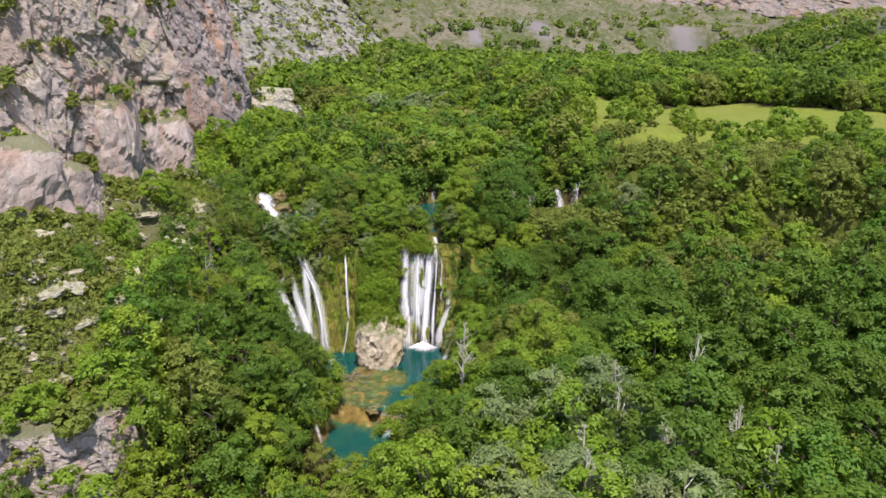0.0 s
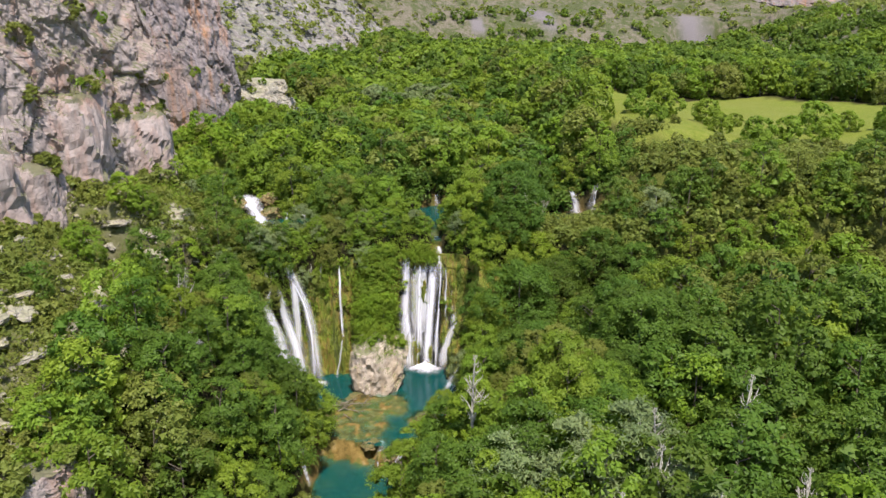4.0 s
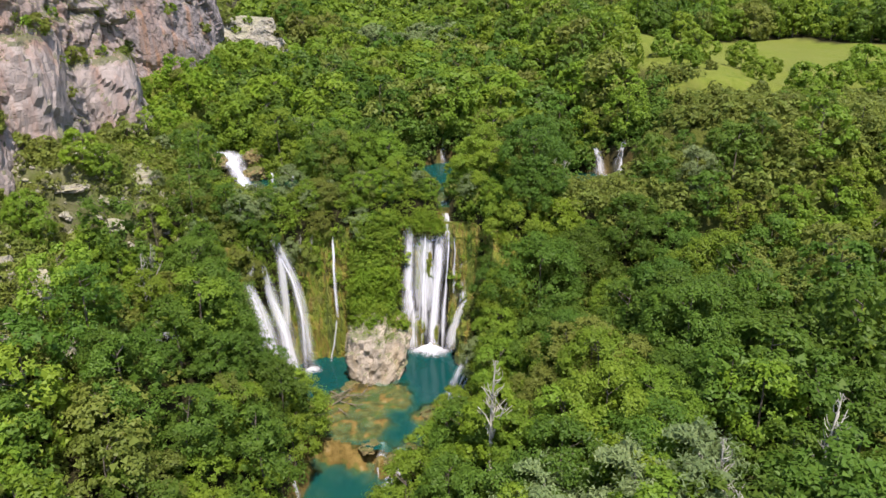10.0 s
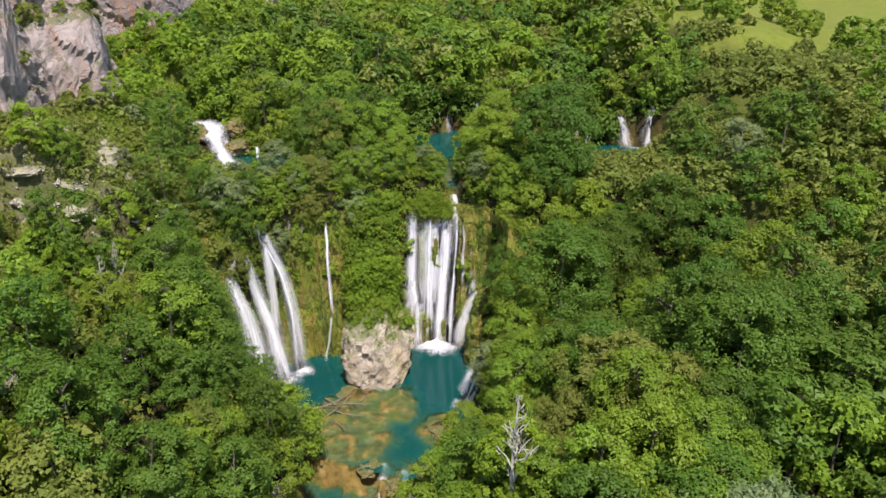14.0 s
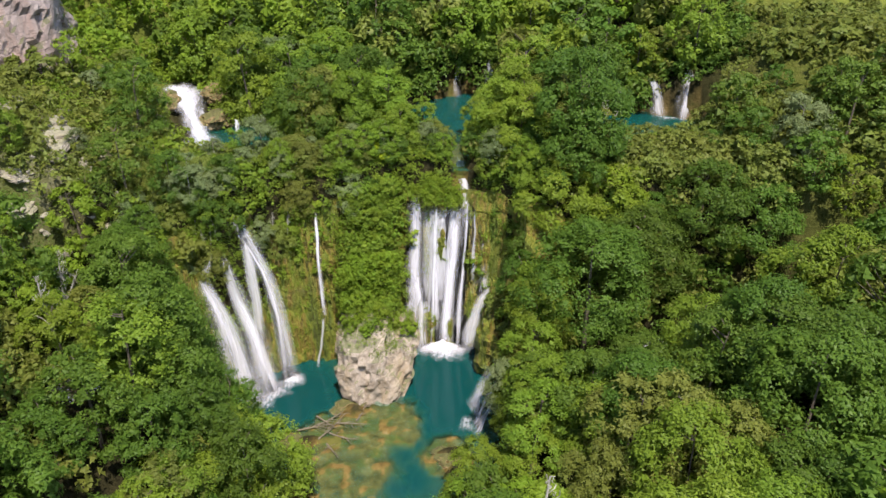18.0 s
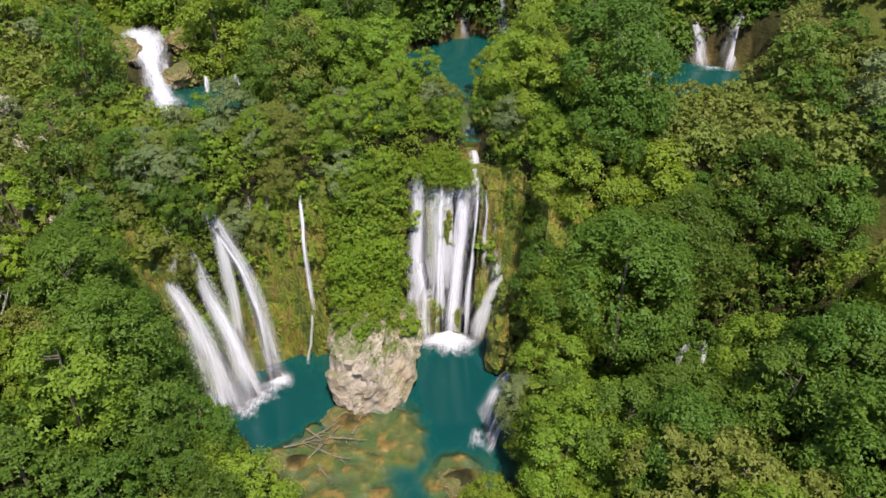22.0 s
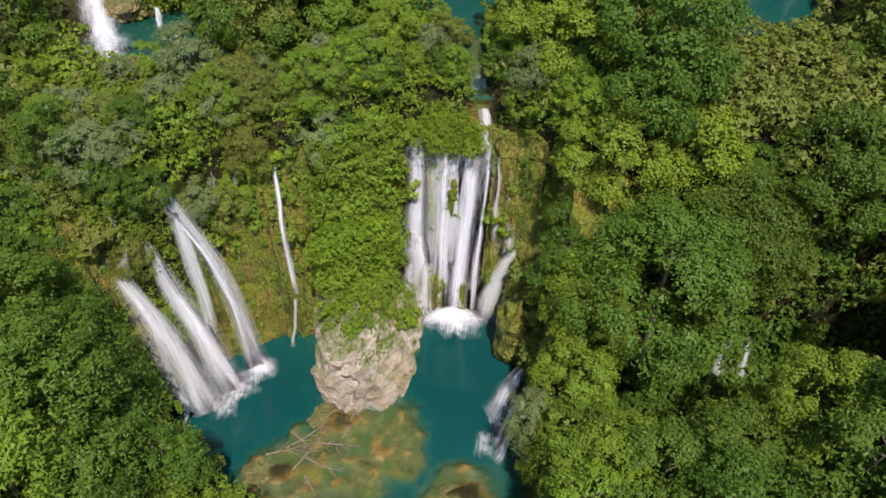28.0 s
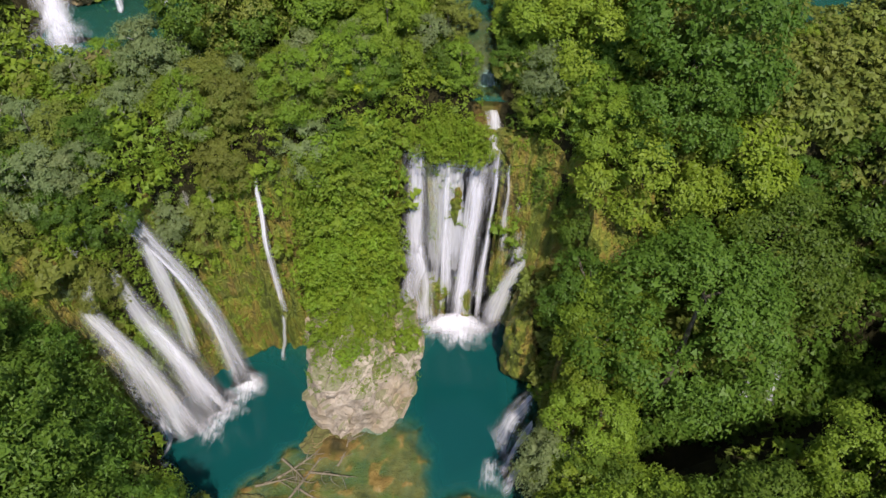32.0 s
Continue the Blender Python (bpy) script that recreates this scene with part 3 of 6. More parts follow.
def rock_face(name, points, z0, z1, mat, seed, nu, nv, lean=0.15, ledge=2.5, size=4.0, rough=1.0, flute=0.0, parent=None, top_back=6.0, tall=0.9):
    """A rock wall along a plan line: blocks, ledges, cracks. z0 and z1 may be functions of the way along it, 0 to 1."""
    q, nrm, u = smooth_path(points, nu)
    w = np.linspace(0, 1, nu)
    lo = np.array([z0(a) if callable(z0) else z0 for a in w])[:, None]
    hi = np.array([z1(a) if callable(z1) else z1 for a in w])[:, None]
    v = np.linspace(0, 1, nv)[None, :]
    Z = lo + (hi - lo) * np.minimum(v / 0.9, 1)
    U = np.repeat(u[:, None], nv, 1)
    X0, Y0 = np.repeat(q[:, :1], nv, 1), np.repeat(q[:, 1:], nv, 1)
    h = Z - lo
    step_h = 9.0 + 3.0 * vnoise(U * 0.08, 0 * U, 0, seed)
    saw = (h + 3 * vnoise(U * 0.07, h * 0.05, 0, seed + 1)) / step_h
    frac = saw - np.floor(saw)
    back = lean * h + ledge * (np.floor(saw) + sst(0.72, 1.0, frac))
    warp = 0.5 * vnoise(X0 / size, Y0 / size, Z / size, seed + 21)
    wu, wz = U + size * 0.35 * vnoise(U / size, Z / size, 0, seed + 31) + 0.25 * vnoise(U * 0.9, Z * 0.9, 0, seed + 33), Z + size * 0.3 * vnoise(U / size, Z / size, 4, seed + 32) + 0.25 * vnoise(U * 0.9, Z * 0.9, 3, seed + 34)
    d1, gap, val = cells(X0 / size + warp, Y0 / size, Z / (size * 1.7) + 0.4 * warp, seed)
    d1b, gapb, valb = cells(X0 / (size * 0.34) + warp, Y0 / (size * 0.34), Z / (size * 0.55), seed + 3)
    slab = vnoise(X0 / (size * 3), Y0 / (size * 3), Z / (size * 3), seed + 22)
    broken = sst(-0.25, 0.35, slab)
    out = rough * (size * 0.26 * (val - 0.5) - size * 0.11 * (1 - np.minimum(gap / 0.10, 1)) + broken * (size * 0.13 * (valb - 0.5) - size * 0.06 * (1 - np.minimum(gapb / 0.16, 1))))
    if not flute:
        s1, g1 = slabs(wu, wz, size * 1.1, tall, seed)
        s2, g2 = slabs(wu, wz, size * 0.42, tall * 1.3, seed + 41)
        s3, g3 = slabs(wu, wz, size * 0.15, tall * 1.5, seed + 47)
        out = rough * size * (0.24 * s1 + 0.11 * s2 + 0.035 * s3 * (0.3 + 0.7 * broken) - 0.06 * (g1 < 0.05) - 0.03 * (g2 < 0.06))
    out = out + rough * size * (0.22 if flute else 0.10) * fbm(X0 / (size * 2.5), Y0 / (size * 2.5), Z / (size * 2.5), 3, seed + 7)
    out = out + rough * size * (0.015 + 0.05 * broken) * fbm(X0 * 0.9, Y0 * 0.9, Z * 0.7, 3, seed + 9)
    if flute:
        out = out + flute * (vnoise(U * 1.1, Z * 0.09, 0, seed + 12) + 0.5 * vnoise(U * 2.7, Z * 0.14, 0, seed + 13) + 0.28 * vnoise(U * 6.0, Z * 0.4, 0, seed + 14))
    crown = sst(0.9, 1.0, v) * top_back
    off = out - back - crown
    X, Y = X0 + nrm[:, :1] * off, Y0 + nrm[:, 1:] * off
    Z = Z + 0.25 * rough * fbm(X0 * 0.6, Y0 * 0.6, Z * 0.6, 3, seed + 17)
    Z = Z - sst(0.92, 1.0, v) * 1.0
    co = np.stack([X, Y, Z], -1)
    ob = mesh_object(name, co.reshape(-1, 3), grid_faces(nu, nv)[:, ::-1], mat, parent, smooth=False)
    return ob, co


cliff_near, near_co = rock_face("cliff_wall", [(-84, -50), (-72, -34), (-60, -19), (-49, -11), (-46, -2), (-43, 9), (-39.5, 18), (-42, 24), (-50, 29), (-58, 34)], lambda a: 21 - 4 * (a < 0.4), 70, CLIFF_ROCK, 3, 440, 190, 0.07, 0.9, 7.0, 0.80, tall=1.7)
tagged(cliff_near, "tall grey limestone cliff with ledges and rusty stains", "cliff", kind="structure")
cliff_back, back_co = rock_face("cliff_wall_stained", [(-62, 36), (-52, 44), (-46.5, 54), (-43.5, 63), (-46, 71), (-58, 78), (-80, 86)], 28, 88, STAINED_ROCK, 9, 200, 140, 0.06, 0.6, 8.5, 0.6, tall=2.4)
tagged(cliff_back, "sheer purple-grey cliff with orange streaks", "cliff", kind="structure")
ledge, ledge_co = rock_face("rock_ledge", [(-52, 60), (-44, 66), (-38, 71), (-34.5, 77), (-36, 84), (-44, 92)], 29, 36.0, PALE_ROCK, 15, 80, 40, 0.35, 1.2, 2.6, 1.0)
tagged(ledge, "pale broken limestone ledge at the foot of the cliff", "rock ledge", kind="structure")
outcrop, outcrop_co = rock_face("rock_outcrop", [(-46, -54), (-38, -57), (-31, -56), (-26, -53), (-24.5, -48), (-28, -43)], 6.5, 14.6, CLIFF_ROCK, 21, 110, 44, 0.10, 0.3, 2.6, 0.9, 0.0, None, 9.0)
tagged(outcrop, "low grey-purple rock outcrop among shrubs", "rock outcrop", kind="structure")
far_rock, far_rock_co = rock_face("far_rock_slope", [(-112, 190), (-84, 240), (-66, 320), (-46, 420), (-38, 470), (-58, 505), (-120, 540)], 28, 120, FAR_ROCK, 33, 240, 140, 0.80, 1.5, 11.0, 1.0, 0.0, None, 20.0)
tagged(far_rock, "pale fractured limestone hillside dotted with shrubs", "rock slope", kind="structure")
band, band_co = rock_face("far_rock_band", [(60, 830), (150, 805), (230, 780), (290, 735), (345, 712), (430, 690), (520, 640)], lambda a: 86 - 30 * a, lambda a: 112 - 26 * a, STAINED_ROCK, 41, 150, 30, 0.35, 2.0, 12.0, 0.8, 0.0, None, 30.0)
tagged(band, "distant band of grey and rust-coloured rock", "rock band", kind="structure")
tufa, tufa_co = rock_face("tufa_wall", [(-27, -21), (-23.2, -14), (-21.0, -9), (-18.5, -5.5), (-15, -2.9), (-11.5, -2.4), (-7, 0.0), (-3, 1.0), (1.5, 1.1), (4.2, 0.2), (5.2, -3), (5.0, -7), (5.2, -11), (5.6, -15), (6.0, -20)],
                          -3.0, lambda a: 16.4 - 10.5 * float(sst(0.68, 0.80, a)) - 11.0 * float(sst(0.22, 0.10, a)), TUFA, 27, 300, 90, 0.13, 0.35, 2.2, 0.55, 0.42, None, 4.0)
tagged(tufa, "moss-covered travertine wall behind the plunge pool", "rock wall", kind="structure")


def rock_lump(name, radii, seed, mat, parent=None, nu=48, nv=26, rough=0.25, square=2.6, flat=0.0):
    """A rounded block with broken facets."""
    a = np.linspace(0, 2 * math.pi, nu, endpoint=False)[:, None]
    b = np.linspace(-math.pi / 2, math.pi / 2, nv)[None, :]
    sx, sy, sz = np.cos(a) * np.cos(b), np.sin(a) * np.cos(b), np.sin(b) + 0 * a
    r = 1 / (np.abs(sx) ** square + np.abs(sy) ** square + np.abs(sz) ** square) ** (1 / square)
    d1, gap, val = cells(sx * 1.7 + seed, sy * 1.7, sz * 1.7, seed)
    r = r * (1 + rough * (val - 0.5) + rough * 0.5 * fbm(sx * 2 + seed, sy * 2, sz * 2, 4, seed))
    co = np.stack([sx * r * radii[0], sy * r * radii[1], sz * r * radii[2]], -1)
    return mesh_object(name, co.reshape(-1, 3), grid_faces(nu, nv, True), mat, parent, smooth=False)


def buttress(x, y, z, radii, turn, seed):
    """A jointed block of rock standing proud of the cliff, flat-topped and undercut."""
    ob = rock_lump("cliff_buttress", radii, seed, CLIFF_ROCK, None, 90, 60, 0.10, 4.5)
    P = np.empty(len(ob.data.vertices) * 3)
    ob.data.vertices.foreach_get("co", P)
    P = P.reshape(-1, 3)
    ang = np.arctan2(P[:, 1], P[:, 0]) * max(radii[:2])
    out, gap = slabs(ang + 0.6 * vnoise(P[:, 0] * 0.4, P[:, 2] * 0.4, 0, seed), P[:, 2] + 0.5 * vnoise(P[:, 1] * 0.4, P[:, 2] * 0.4, 3, seed), 3.2, 1.3, seed)
    fine, _ = slabs(ang, P[:, 2], 1.1, 1.2, seed + 3)
    grow = 1 + (0.16 * out + 0.045 * fine - 0.03 * (gap < 0.05) + 0.03 * fbm(P[:, 0] * 0.5, P[:, 1] * 0.5, P[:, 2] * 0.5, 3, seed)) * np.clip(1.2 - np.abs(P[:, 2]) / radii[2], 0.2, 1)
    P[:, :2] *= grow[:, None]
    P[:, 2] += 0.35 * fbm(P[:, 0] * 0.35, P[:, 1] * 0.35, 0, 3, seed + 9)
    ob.data.vertices.foreach_set("co", P.ravel())
    ob.data.update()
    ob.matrix_basis = pose(x, y, z, 0, 0, turn)
    return tagged(ob, "block of pinkish-grey limestone standing out of the cliff foot", "cliff", kind="structure")


BUTTRESSES = [(-45.2, 14.0, 26.0, (5.2, 5.6, 9.5), 20, 81), (-49.5, 3.0, 25.0, (5.0, 5.5, 15.0), 10, 84), (-54.5, -17.0, 22.0, (8.0, 7.5, 13.5), 30, 87), (-51.5, -6.0, 22.0, (4.6, 5.0, 9.0), 5, 92)]
for q in BUTTRESSES:
    buttress(*q)

# ---- trees ----
rng = np.random.default_rng(7)


def tube(p0, p1, r0, r1, sides=6, bend=0.0, seg=3):
    t = np.linspace(0, 1, seg + 1)
    p0, p1 = np.array(p0, float), np.array(p1, float)
    mid = rng.normal(0, bend, 3) if bend else np.zeros(3)
    c = p0 + (p1 - p0) * t[:, None] + mid * (np.sin(t * math.pi))[:, None]
    d = (p1 - p0) / (np.linalg.norm(p1 - p0) + 1e-9)
    a = np.cross(d, (0.31, 0.77, 0.55))
    a /= np.linalg.norm(a)
    b = np.cross(d, a)
    ang = np.linspace(0, 2 * math.pi, sides, endpoint=False)
    r = (r0 + (r1 - r0) * t)[:, None, None]
    v = c[:, None, :] + r * (np.cos(ang)[None, :, None] * a + np.sin(ang)[None, :, None] * b)
    i = np.arange(seg)[:, None]
    j = np.arange(sides)[None, :]
    f = np.stack([i * sides + j, i * sides + (j + 1) % sides, (i + 1) * sides + (j + 1) % sides, (i + 1) * sides + j], -1).reshape(-1, 4)
    return v.reshape(-1, 3), f


def join(pieces):
    vs, fs, n = [], [], 0
    for v, f in pieces:
        vs.append(v)
        fs.append(f + n)
        n += len(v)
    return np.concatenate(vs), np.concatenate(fs)


def leaves(centres, normals, size, aspect=0.6, spread=0.7, droop=0.0):
    """Pointed leaf sprays, one blade for each centre, turned roughly along its normal."""
    n = len(centres)
    nn = normals + rng.normal(0, spread, (n, 3))
    nn /= np.linalg.norm(nn, axis=1)[:, None] + 1e-9
    t = np.cross(nn, rng.normal(0, 1, (n, 3)))
    t /= np.linalg.norm(t, axis=1)[:, None] + 1e-9
    if droop:
        t[:, 2] -= droop
        t /= np.linalg.norm(t, axis=1)[:, None] + 1e-9
    s = np.cross(nn, t)
    s /= np.linalg.norm(s, axis=1)[:, None] + 1e-9
    L = size * rng.uniform(0.6, 1.35, n)[:, None]
    w = L * aspect * 0.62
    v = np.stack([centres - t * L * 0.45 + s * w, centres - t * L * 0.45 - s * w, centres + t * L * 0.65 + nn * L * 0.06], 1).reshape(-1, 3)
    return v, np.arange(3 * n).reshape(n, 3)


def crown_points(n, height, width, base, lobes, shape="round", inner=0.12):
    """Points and outward normals over a domed crown: boughs, each with many small leafy clumps."""
    phase = rng.uniform(0, 6.28, 3)
    boughs = max(5, lobes // 3)
    mid = base + (height - base) * 0.40
    up, rad = (height - base) * 0.60, width * 0.5
    cs, ways = [], []
    for k in range(boughs):
        u = 1 - 1.75 * (k + 0.5) / boughs
        a = 2.39996 * k + phase[0] + rng.normal(0, 0.25)
        r = math.sqrt(max(0.0, 1 - u * u))
        if shape == "tall":
            r = r ** 0.8 * (0.9 - 0.15 * u)
        elif shape == "cone":
            r = (0.5 - 0.5 * u) ** 0.8
        wave = 1 + 0.16 * math.sin(2 * a + phase[1]) + 0.12 * math.sin(3 * a + phase[2])
        way = np.array([r * math.cos(a), r * math.sin(a), u])
        rb = width * rng.uniform(0.21, 0.28) * (0.78 if width > 8 else 1.0)
        c = np.array([way[0] * (rad - rb) * wave, way[1] * (rad - rb) * wave, mid + u * (up - rb)])
        c[:2] *= rng.uniform(0.86, 1.12)
        for _ in range(max(3, int(lobes * 6.5 / boughs))):
            d = rng.normal(0, 0.75, 3) + way * 1.0 + (0, 0, 0.35)
            d /= np.linalg.norm(d)
            cs.append((*(c + d * rb * np.array([1.1, 1.1, 0.85])), width * rng.uniform(0.050, 0.095)))
            ways.append(d)
    cs, ways = np.array(cs), np.array(ways)
    pick = rng.choice(len(cs), n, p=cs[:, 3] ** 2 / (cs[:, 3] ** 2).sum())
    d = rng.normal(0, 1, (n, 3)) + ways[pick] * 0.7
    d[:, 2] += 0.4
    d /= np.linalg.norm(d, axis=1)[:, None]
    r = cs[pick, 3] * np.where(rng.uniform(0, 1, n) < inner, rng.uniform(0.3, 0.8, n), rng.uniform(0.70, 1.35, n))
    p = cs[pick, :3] + d * r[:, None] * np.array([1.05, 1.05, 0.75])
    if shape == "feather":
        along = ways[pick] * np.array([1, 1, 0.2])
        p = p + along * (rng.uniform(-0.9, 2.1, n) * cs[pick, 3])[:, None]
    nn = d * 0.62 + ways[pick] * 0.35 + np.array([0, 0, 0.45])
    return p, nn, cs


def tree(name, height, width, base, n, leaf, leaf_size, bark, lobes=22, shape="round", aspect=0.6, droop=0.0, trunk_r=0.14, label="", category="tree"):
    root = empty(name)
    p, nn, cs = crown_points(n, height, width, base, lobes, shape)
    top = np.array([rng.normal(0, 0.2), rng.normal(0, 0.2), height * 0.86])
    pieces = [tube((0, 0, -1.2), top, trunk_r * 1.25, trunk_r * 0.2, 6, 0.12, 3)]
    for c in cs[: min(len(cs), 3)]:
        h = max(base * 0.5, c[2] - 0.5 * math.hypot(c[0], c[1]) - 0.4)
        pieces.append(tube(top * (h / top[2]), c[:3], trunk_r * 0.45, trunk_r * 0.10, 4, 0.1, 2))
    v, f = join(pieces)
    mesh_object("trunk", v, f, bark, root)
    k = max(40, n // 9)
    pick = rng.choice(len(cs), k)
    d = rng.normal(0, 1, (k, 3))
    d /= np.linalg.norm(d, axis=1)[:, None]
    core = leaves(cs[pick, :3] + d * cs[pick, 3:4] * 0.45, d + (0, 0, 0.4), leaf_size * 2.1, 0.95, 0.3)
    v, f = join([leaves(p, nn, leaf_size, aspect, 0.38, droop), core])
    mesh_object("crown", v, f, leaf, root, smooth=False)
    return tagged(root, label, category)


def bare_tree(name, height, width, label, n=24, r=0.13):
    root = empty(name)
    top = np.array([0.3, 0.1, height])
    pieces = [tube((0, 0, -1.0), top, r * 1.3, 0.04, 7, 0.25, 6)]
    tips = []
    for k in range(n):
        h = rng.uniform(0.25, 0.97)
        a = rng.uniform(0, 2 * math.pi)
        l = width * 0.5 * (1.1 - h) * rng.uniform(0.6, 1.3) + 0.3
        s = top * h
        l *= 0.35 + 0.6 * math.sin(3.0 * min(h, 1.0))
        e = s + np.array([math.cos(a) * l * 0.8, math.sin(a) * l * 0.8, l * rng.uniform(0.7, 2.0)])
        pieces.append(tube(s, e, 0.085 * (1.2 - h), 0.022, 5, 0.12, 3))
        for q in range(2):
            m = s + (e - s) * rng.uniform(0.4, 0.8)
            pieces.append(tube(m, m + rng.normal(0, 0.35, 3) * l * 0.7 + np.array([0, 0, 0.3 * l]), 0.032, 0.012, 4, 0.05, 2))
    v, f = join(pieces)
    mesh_object("trunk", v, f, BARK_PALE, root)
    return tagged(root, label, "dead tree")


KINDS, RAW = {}, {}


def kind(key, *a, **k):
    root = KINDS[key] = tree(*a, **k)
    RAW[key] = {}
    for part in root.children:
        me = part.data
        v = np.empty(len(me.vertices) * 3)
        me.vertices.foreach_get("co", v)
        f = np.empty(len(me.loops), np.int32)
        me.loops.foreach_get("vertex_index", f)
        RAW[key][part.name.split(".")[0]] = (v.reshape(-1, 3), f.reshape(-1, me.polygons[0].loop_total), me.materials[0])


kind("mid1", "broadleaf_tree", 8.0, 5.8, 0.45, 5400, LEAF_MID, 0.195, BARK, 30, label="round-crowned broadleaf tree with dense mid-green leaves")
kind("mid2", "broadleaf_tree", 8.6, 5.2, 0.45, 5200, LEAF_MID, 0.195, BARK, 28, "feather", label="tall broadleaf tree with feathery fresh green boughs")
kind("dark1", "broadleaf_tree", 7.6, 6.0, 0.45, 5400, LEAF_DARK, 0.195, BARK, 30, label="broad dark-green leafy tree on the wooded slope")
kind("dark2", "broadleaf_tree", 9.4, 5.6, 0.45, 4000, LEAF_DARK, 0.22, BARK, 30, "feather", aspect=0.45, label="tall dark-green tree with long feathery boughs")
kind("light1", "broadleaf_tree", 7.0, 5.2, 0.45, 4200, LEAF_LIGHT, 0.22, BARK, 26, label="bright yellow-green broadleaf tree in full leaf")
kind("olive1", "broadleaf_tree", 7.0, 5.8, 0.45, 5200, LEAF_OLIVE, 0.185, BARK, 30, label="bushy tree with dull olive-green leaves")
kind("grey1", "willow_tree", 7.0, 5.4, 0.45, 4200, LEAF_GREY, 0.28, BARK_PALE, 24, "feather", aspect=0.32, droop=0.4, label="grey-green willow with narrow drooping leaves", category="tree")
kind("mid_big", "broadleaf_tree", 9.4, 8.8, 0.5, 10492, LEAF_MID, 0.22, BARK, 44, label="wide-domed broadleaf tree with mid-green leaves")
kind("dark_big", "broadleaf_tree", 9.6, 9.0, 0.5, 10736, LEAF_DARK, 0.22, BARK, 44, label="wide-domed dark-green tree in a dense wood")
kind("light_big", "broadleaf_tree", 9.0, 8.2, 0.5, 10004, LEAF_LIGHT, 0.22, BARK, 40, label="wide bright green tree in full leaf")
kind("olive_big", "broadleaf_tree", 8.4, 8.8, 0.5, 10248, LEAF_OLIVE, 0.216, BARK, 44, label="wide-domed olive-green tree with fine leaves")
kind("tall_big", "broadleaf_tree", 15.0, 10.2, 6.0, 15000, LEAF_DARK, 0.185, BARK, 54, trunk_r=0.28, label="tall wide-crowned tree leaning over a shaded hollow")
for fine_key, name, h, w, leaf, bark, shape, aspect, label in (
        ("mid1", "broadleaf_tree", 8.0, 5.8, LEAF_MID, BARK, "round", 0.6, "round-crowned broadleaf tree with dense mid-green leaves"),
        ("mid2", "broadleaf_tree", 8.6, 5.2, LEAF_MID, BARK, "feather", 0.5, "tall broadleaf tree with feathery fresh green boughs"),
        ("dark1", "broadleaf_tree", 7.6, 6.0, LEAF_DARK, BARK, "round", 0.6, "broad dark-green leafy tree beside the water"),
        ("dark2", "broadleaf_tree", 9.4, 5.6, LEAF_DARK, BARK, "feather", 0.45, "tall dark-green tree with long feathery boughs"),
        ("light1", "broadleaf_tree", 7.0, 5.2, LEAF_LIGHT, BARK, "round", 0.6, "bright yellow-green broadleaf tree in full leaf"),
        ("olive1", "broadleaf_tree", 7.0, 5.8, LEAF_OLIVE, BARK, "round", 0.55, "bushy tree with dull olive-green leaves"),
        ("grey1", "willow_tree", 7.0, 5.4, LEAF_GREY, BARK_PALE, "feather", 0.32, "grey-green willow with narrow drooping leaves")):
    kind(fine_key + "_fine", name, h, w, 0.45, 8600, leaf, 0.20 if shape == "feather" else 0.15, bark, 34, shape, aspect=aspect, label=label)
FINE = [95]
kind("shrub1", "shrub", 2.6, 3.0, 0.2, 820, LEAF_MID, 0.215, BARK, 12, trunk_r=0.05, label="low green shrub with dense leaves", category="shrub")
kind("shrub2", "shrub", 2.2, 2.8, 0.2, 560, LEAF_OLIVE, 0.28, BARK, 12, trunk_r=0.05, label="low olive shrub on stony ground", category="shrub")
kind("shrub3", "shrub", 2.2, 2.6, 0.1, 560, LEAF_LIGHT, 0.27, BARK, 12, trunk_r=0.05, label="bright green shrub on the rock", category="shrub")
kind("yellow", "bush", 2.4, 2.4, 0.1, 1100, LEAF_YELLOW, 0.17, BARK, 16, trunk_r=0.06, label="small bright yellow-green bush at the top of the falls", category="bush")
kind("bush", "bush", 4.4, 4.8, 0.1, 2200, LEAF_MID, 0.30, BARK, 26, trunk_r=0.08, label="rounded dark-green bush on the meadow", category="bush")
FAR_WOOD = 26.0
for far_key, leaf in (("mid1", LEAF_MID), ("dark1", LEAF_DARK), ("light1", LEAF_LIGHT), ("olive1", LEAF_OLIVE), ("grey1", LEAF_GREY)):
    kind(far_key + "_lite", "broadleaf_tree", 8.4, 6.6, 0.4, 2000, leaf, 0.32, BARK, 28, label="broadleaf tree")
    kind(far_key + "_far_lite", "broadleaf_tree", 8.2, 7.0, 0.4, 1150, leaf, 0.47, BARK, 24, label="broadleaf tree")
KINDS["bare"] = bare_tree("dead_tree", 9.0, 3.6, "leafless pale grey dead tree")
USED = set()


def plant(key, x, y, scale=1.0, z=None, tall=1.0, group="", label=""):
    """Stand a tree of that kind at (x, y)."""
    if z is None:
        z = float(ground_z(x, y))
    m = pose(x, y, z, rng.normal(0, 3), rng.normal(0, 3), rng.uniform(0, 360)) @ Matrix.Diagonal((scale, scale, scale * tall, 1))
    if key + "_fine" in KINDS and FINE[0] > 0 and scale > 0.45 and -28 < x < 24 and -24 < y < 12:
        key, FINE[0] = key + "_fine", FINE[0] - 1
    src = KINDS[key]
    if key not in USED:
        USED.add(key)
        src.matrix_basis = m
        ob = src
    else:
        saved = src.matrix_basis.copy()
        src.matrix_basis = Matrix.Identity(4)
        ob = copy_thing(src, m)
        src.matrix_basis = saved
    if group:
        ob["group"] = group
    if label:
        ob["label"] = label
    return ob


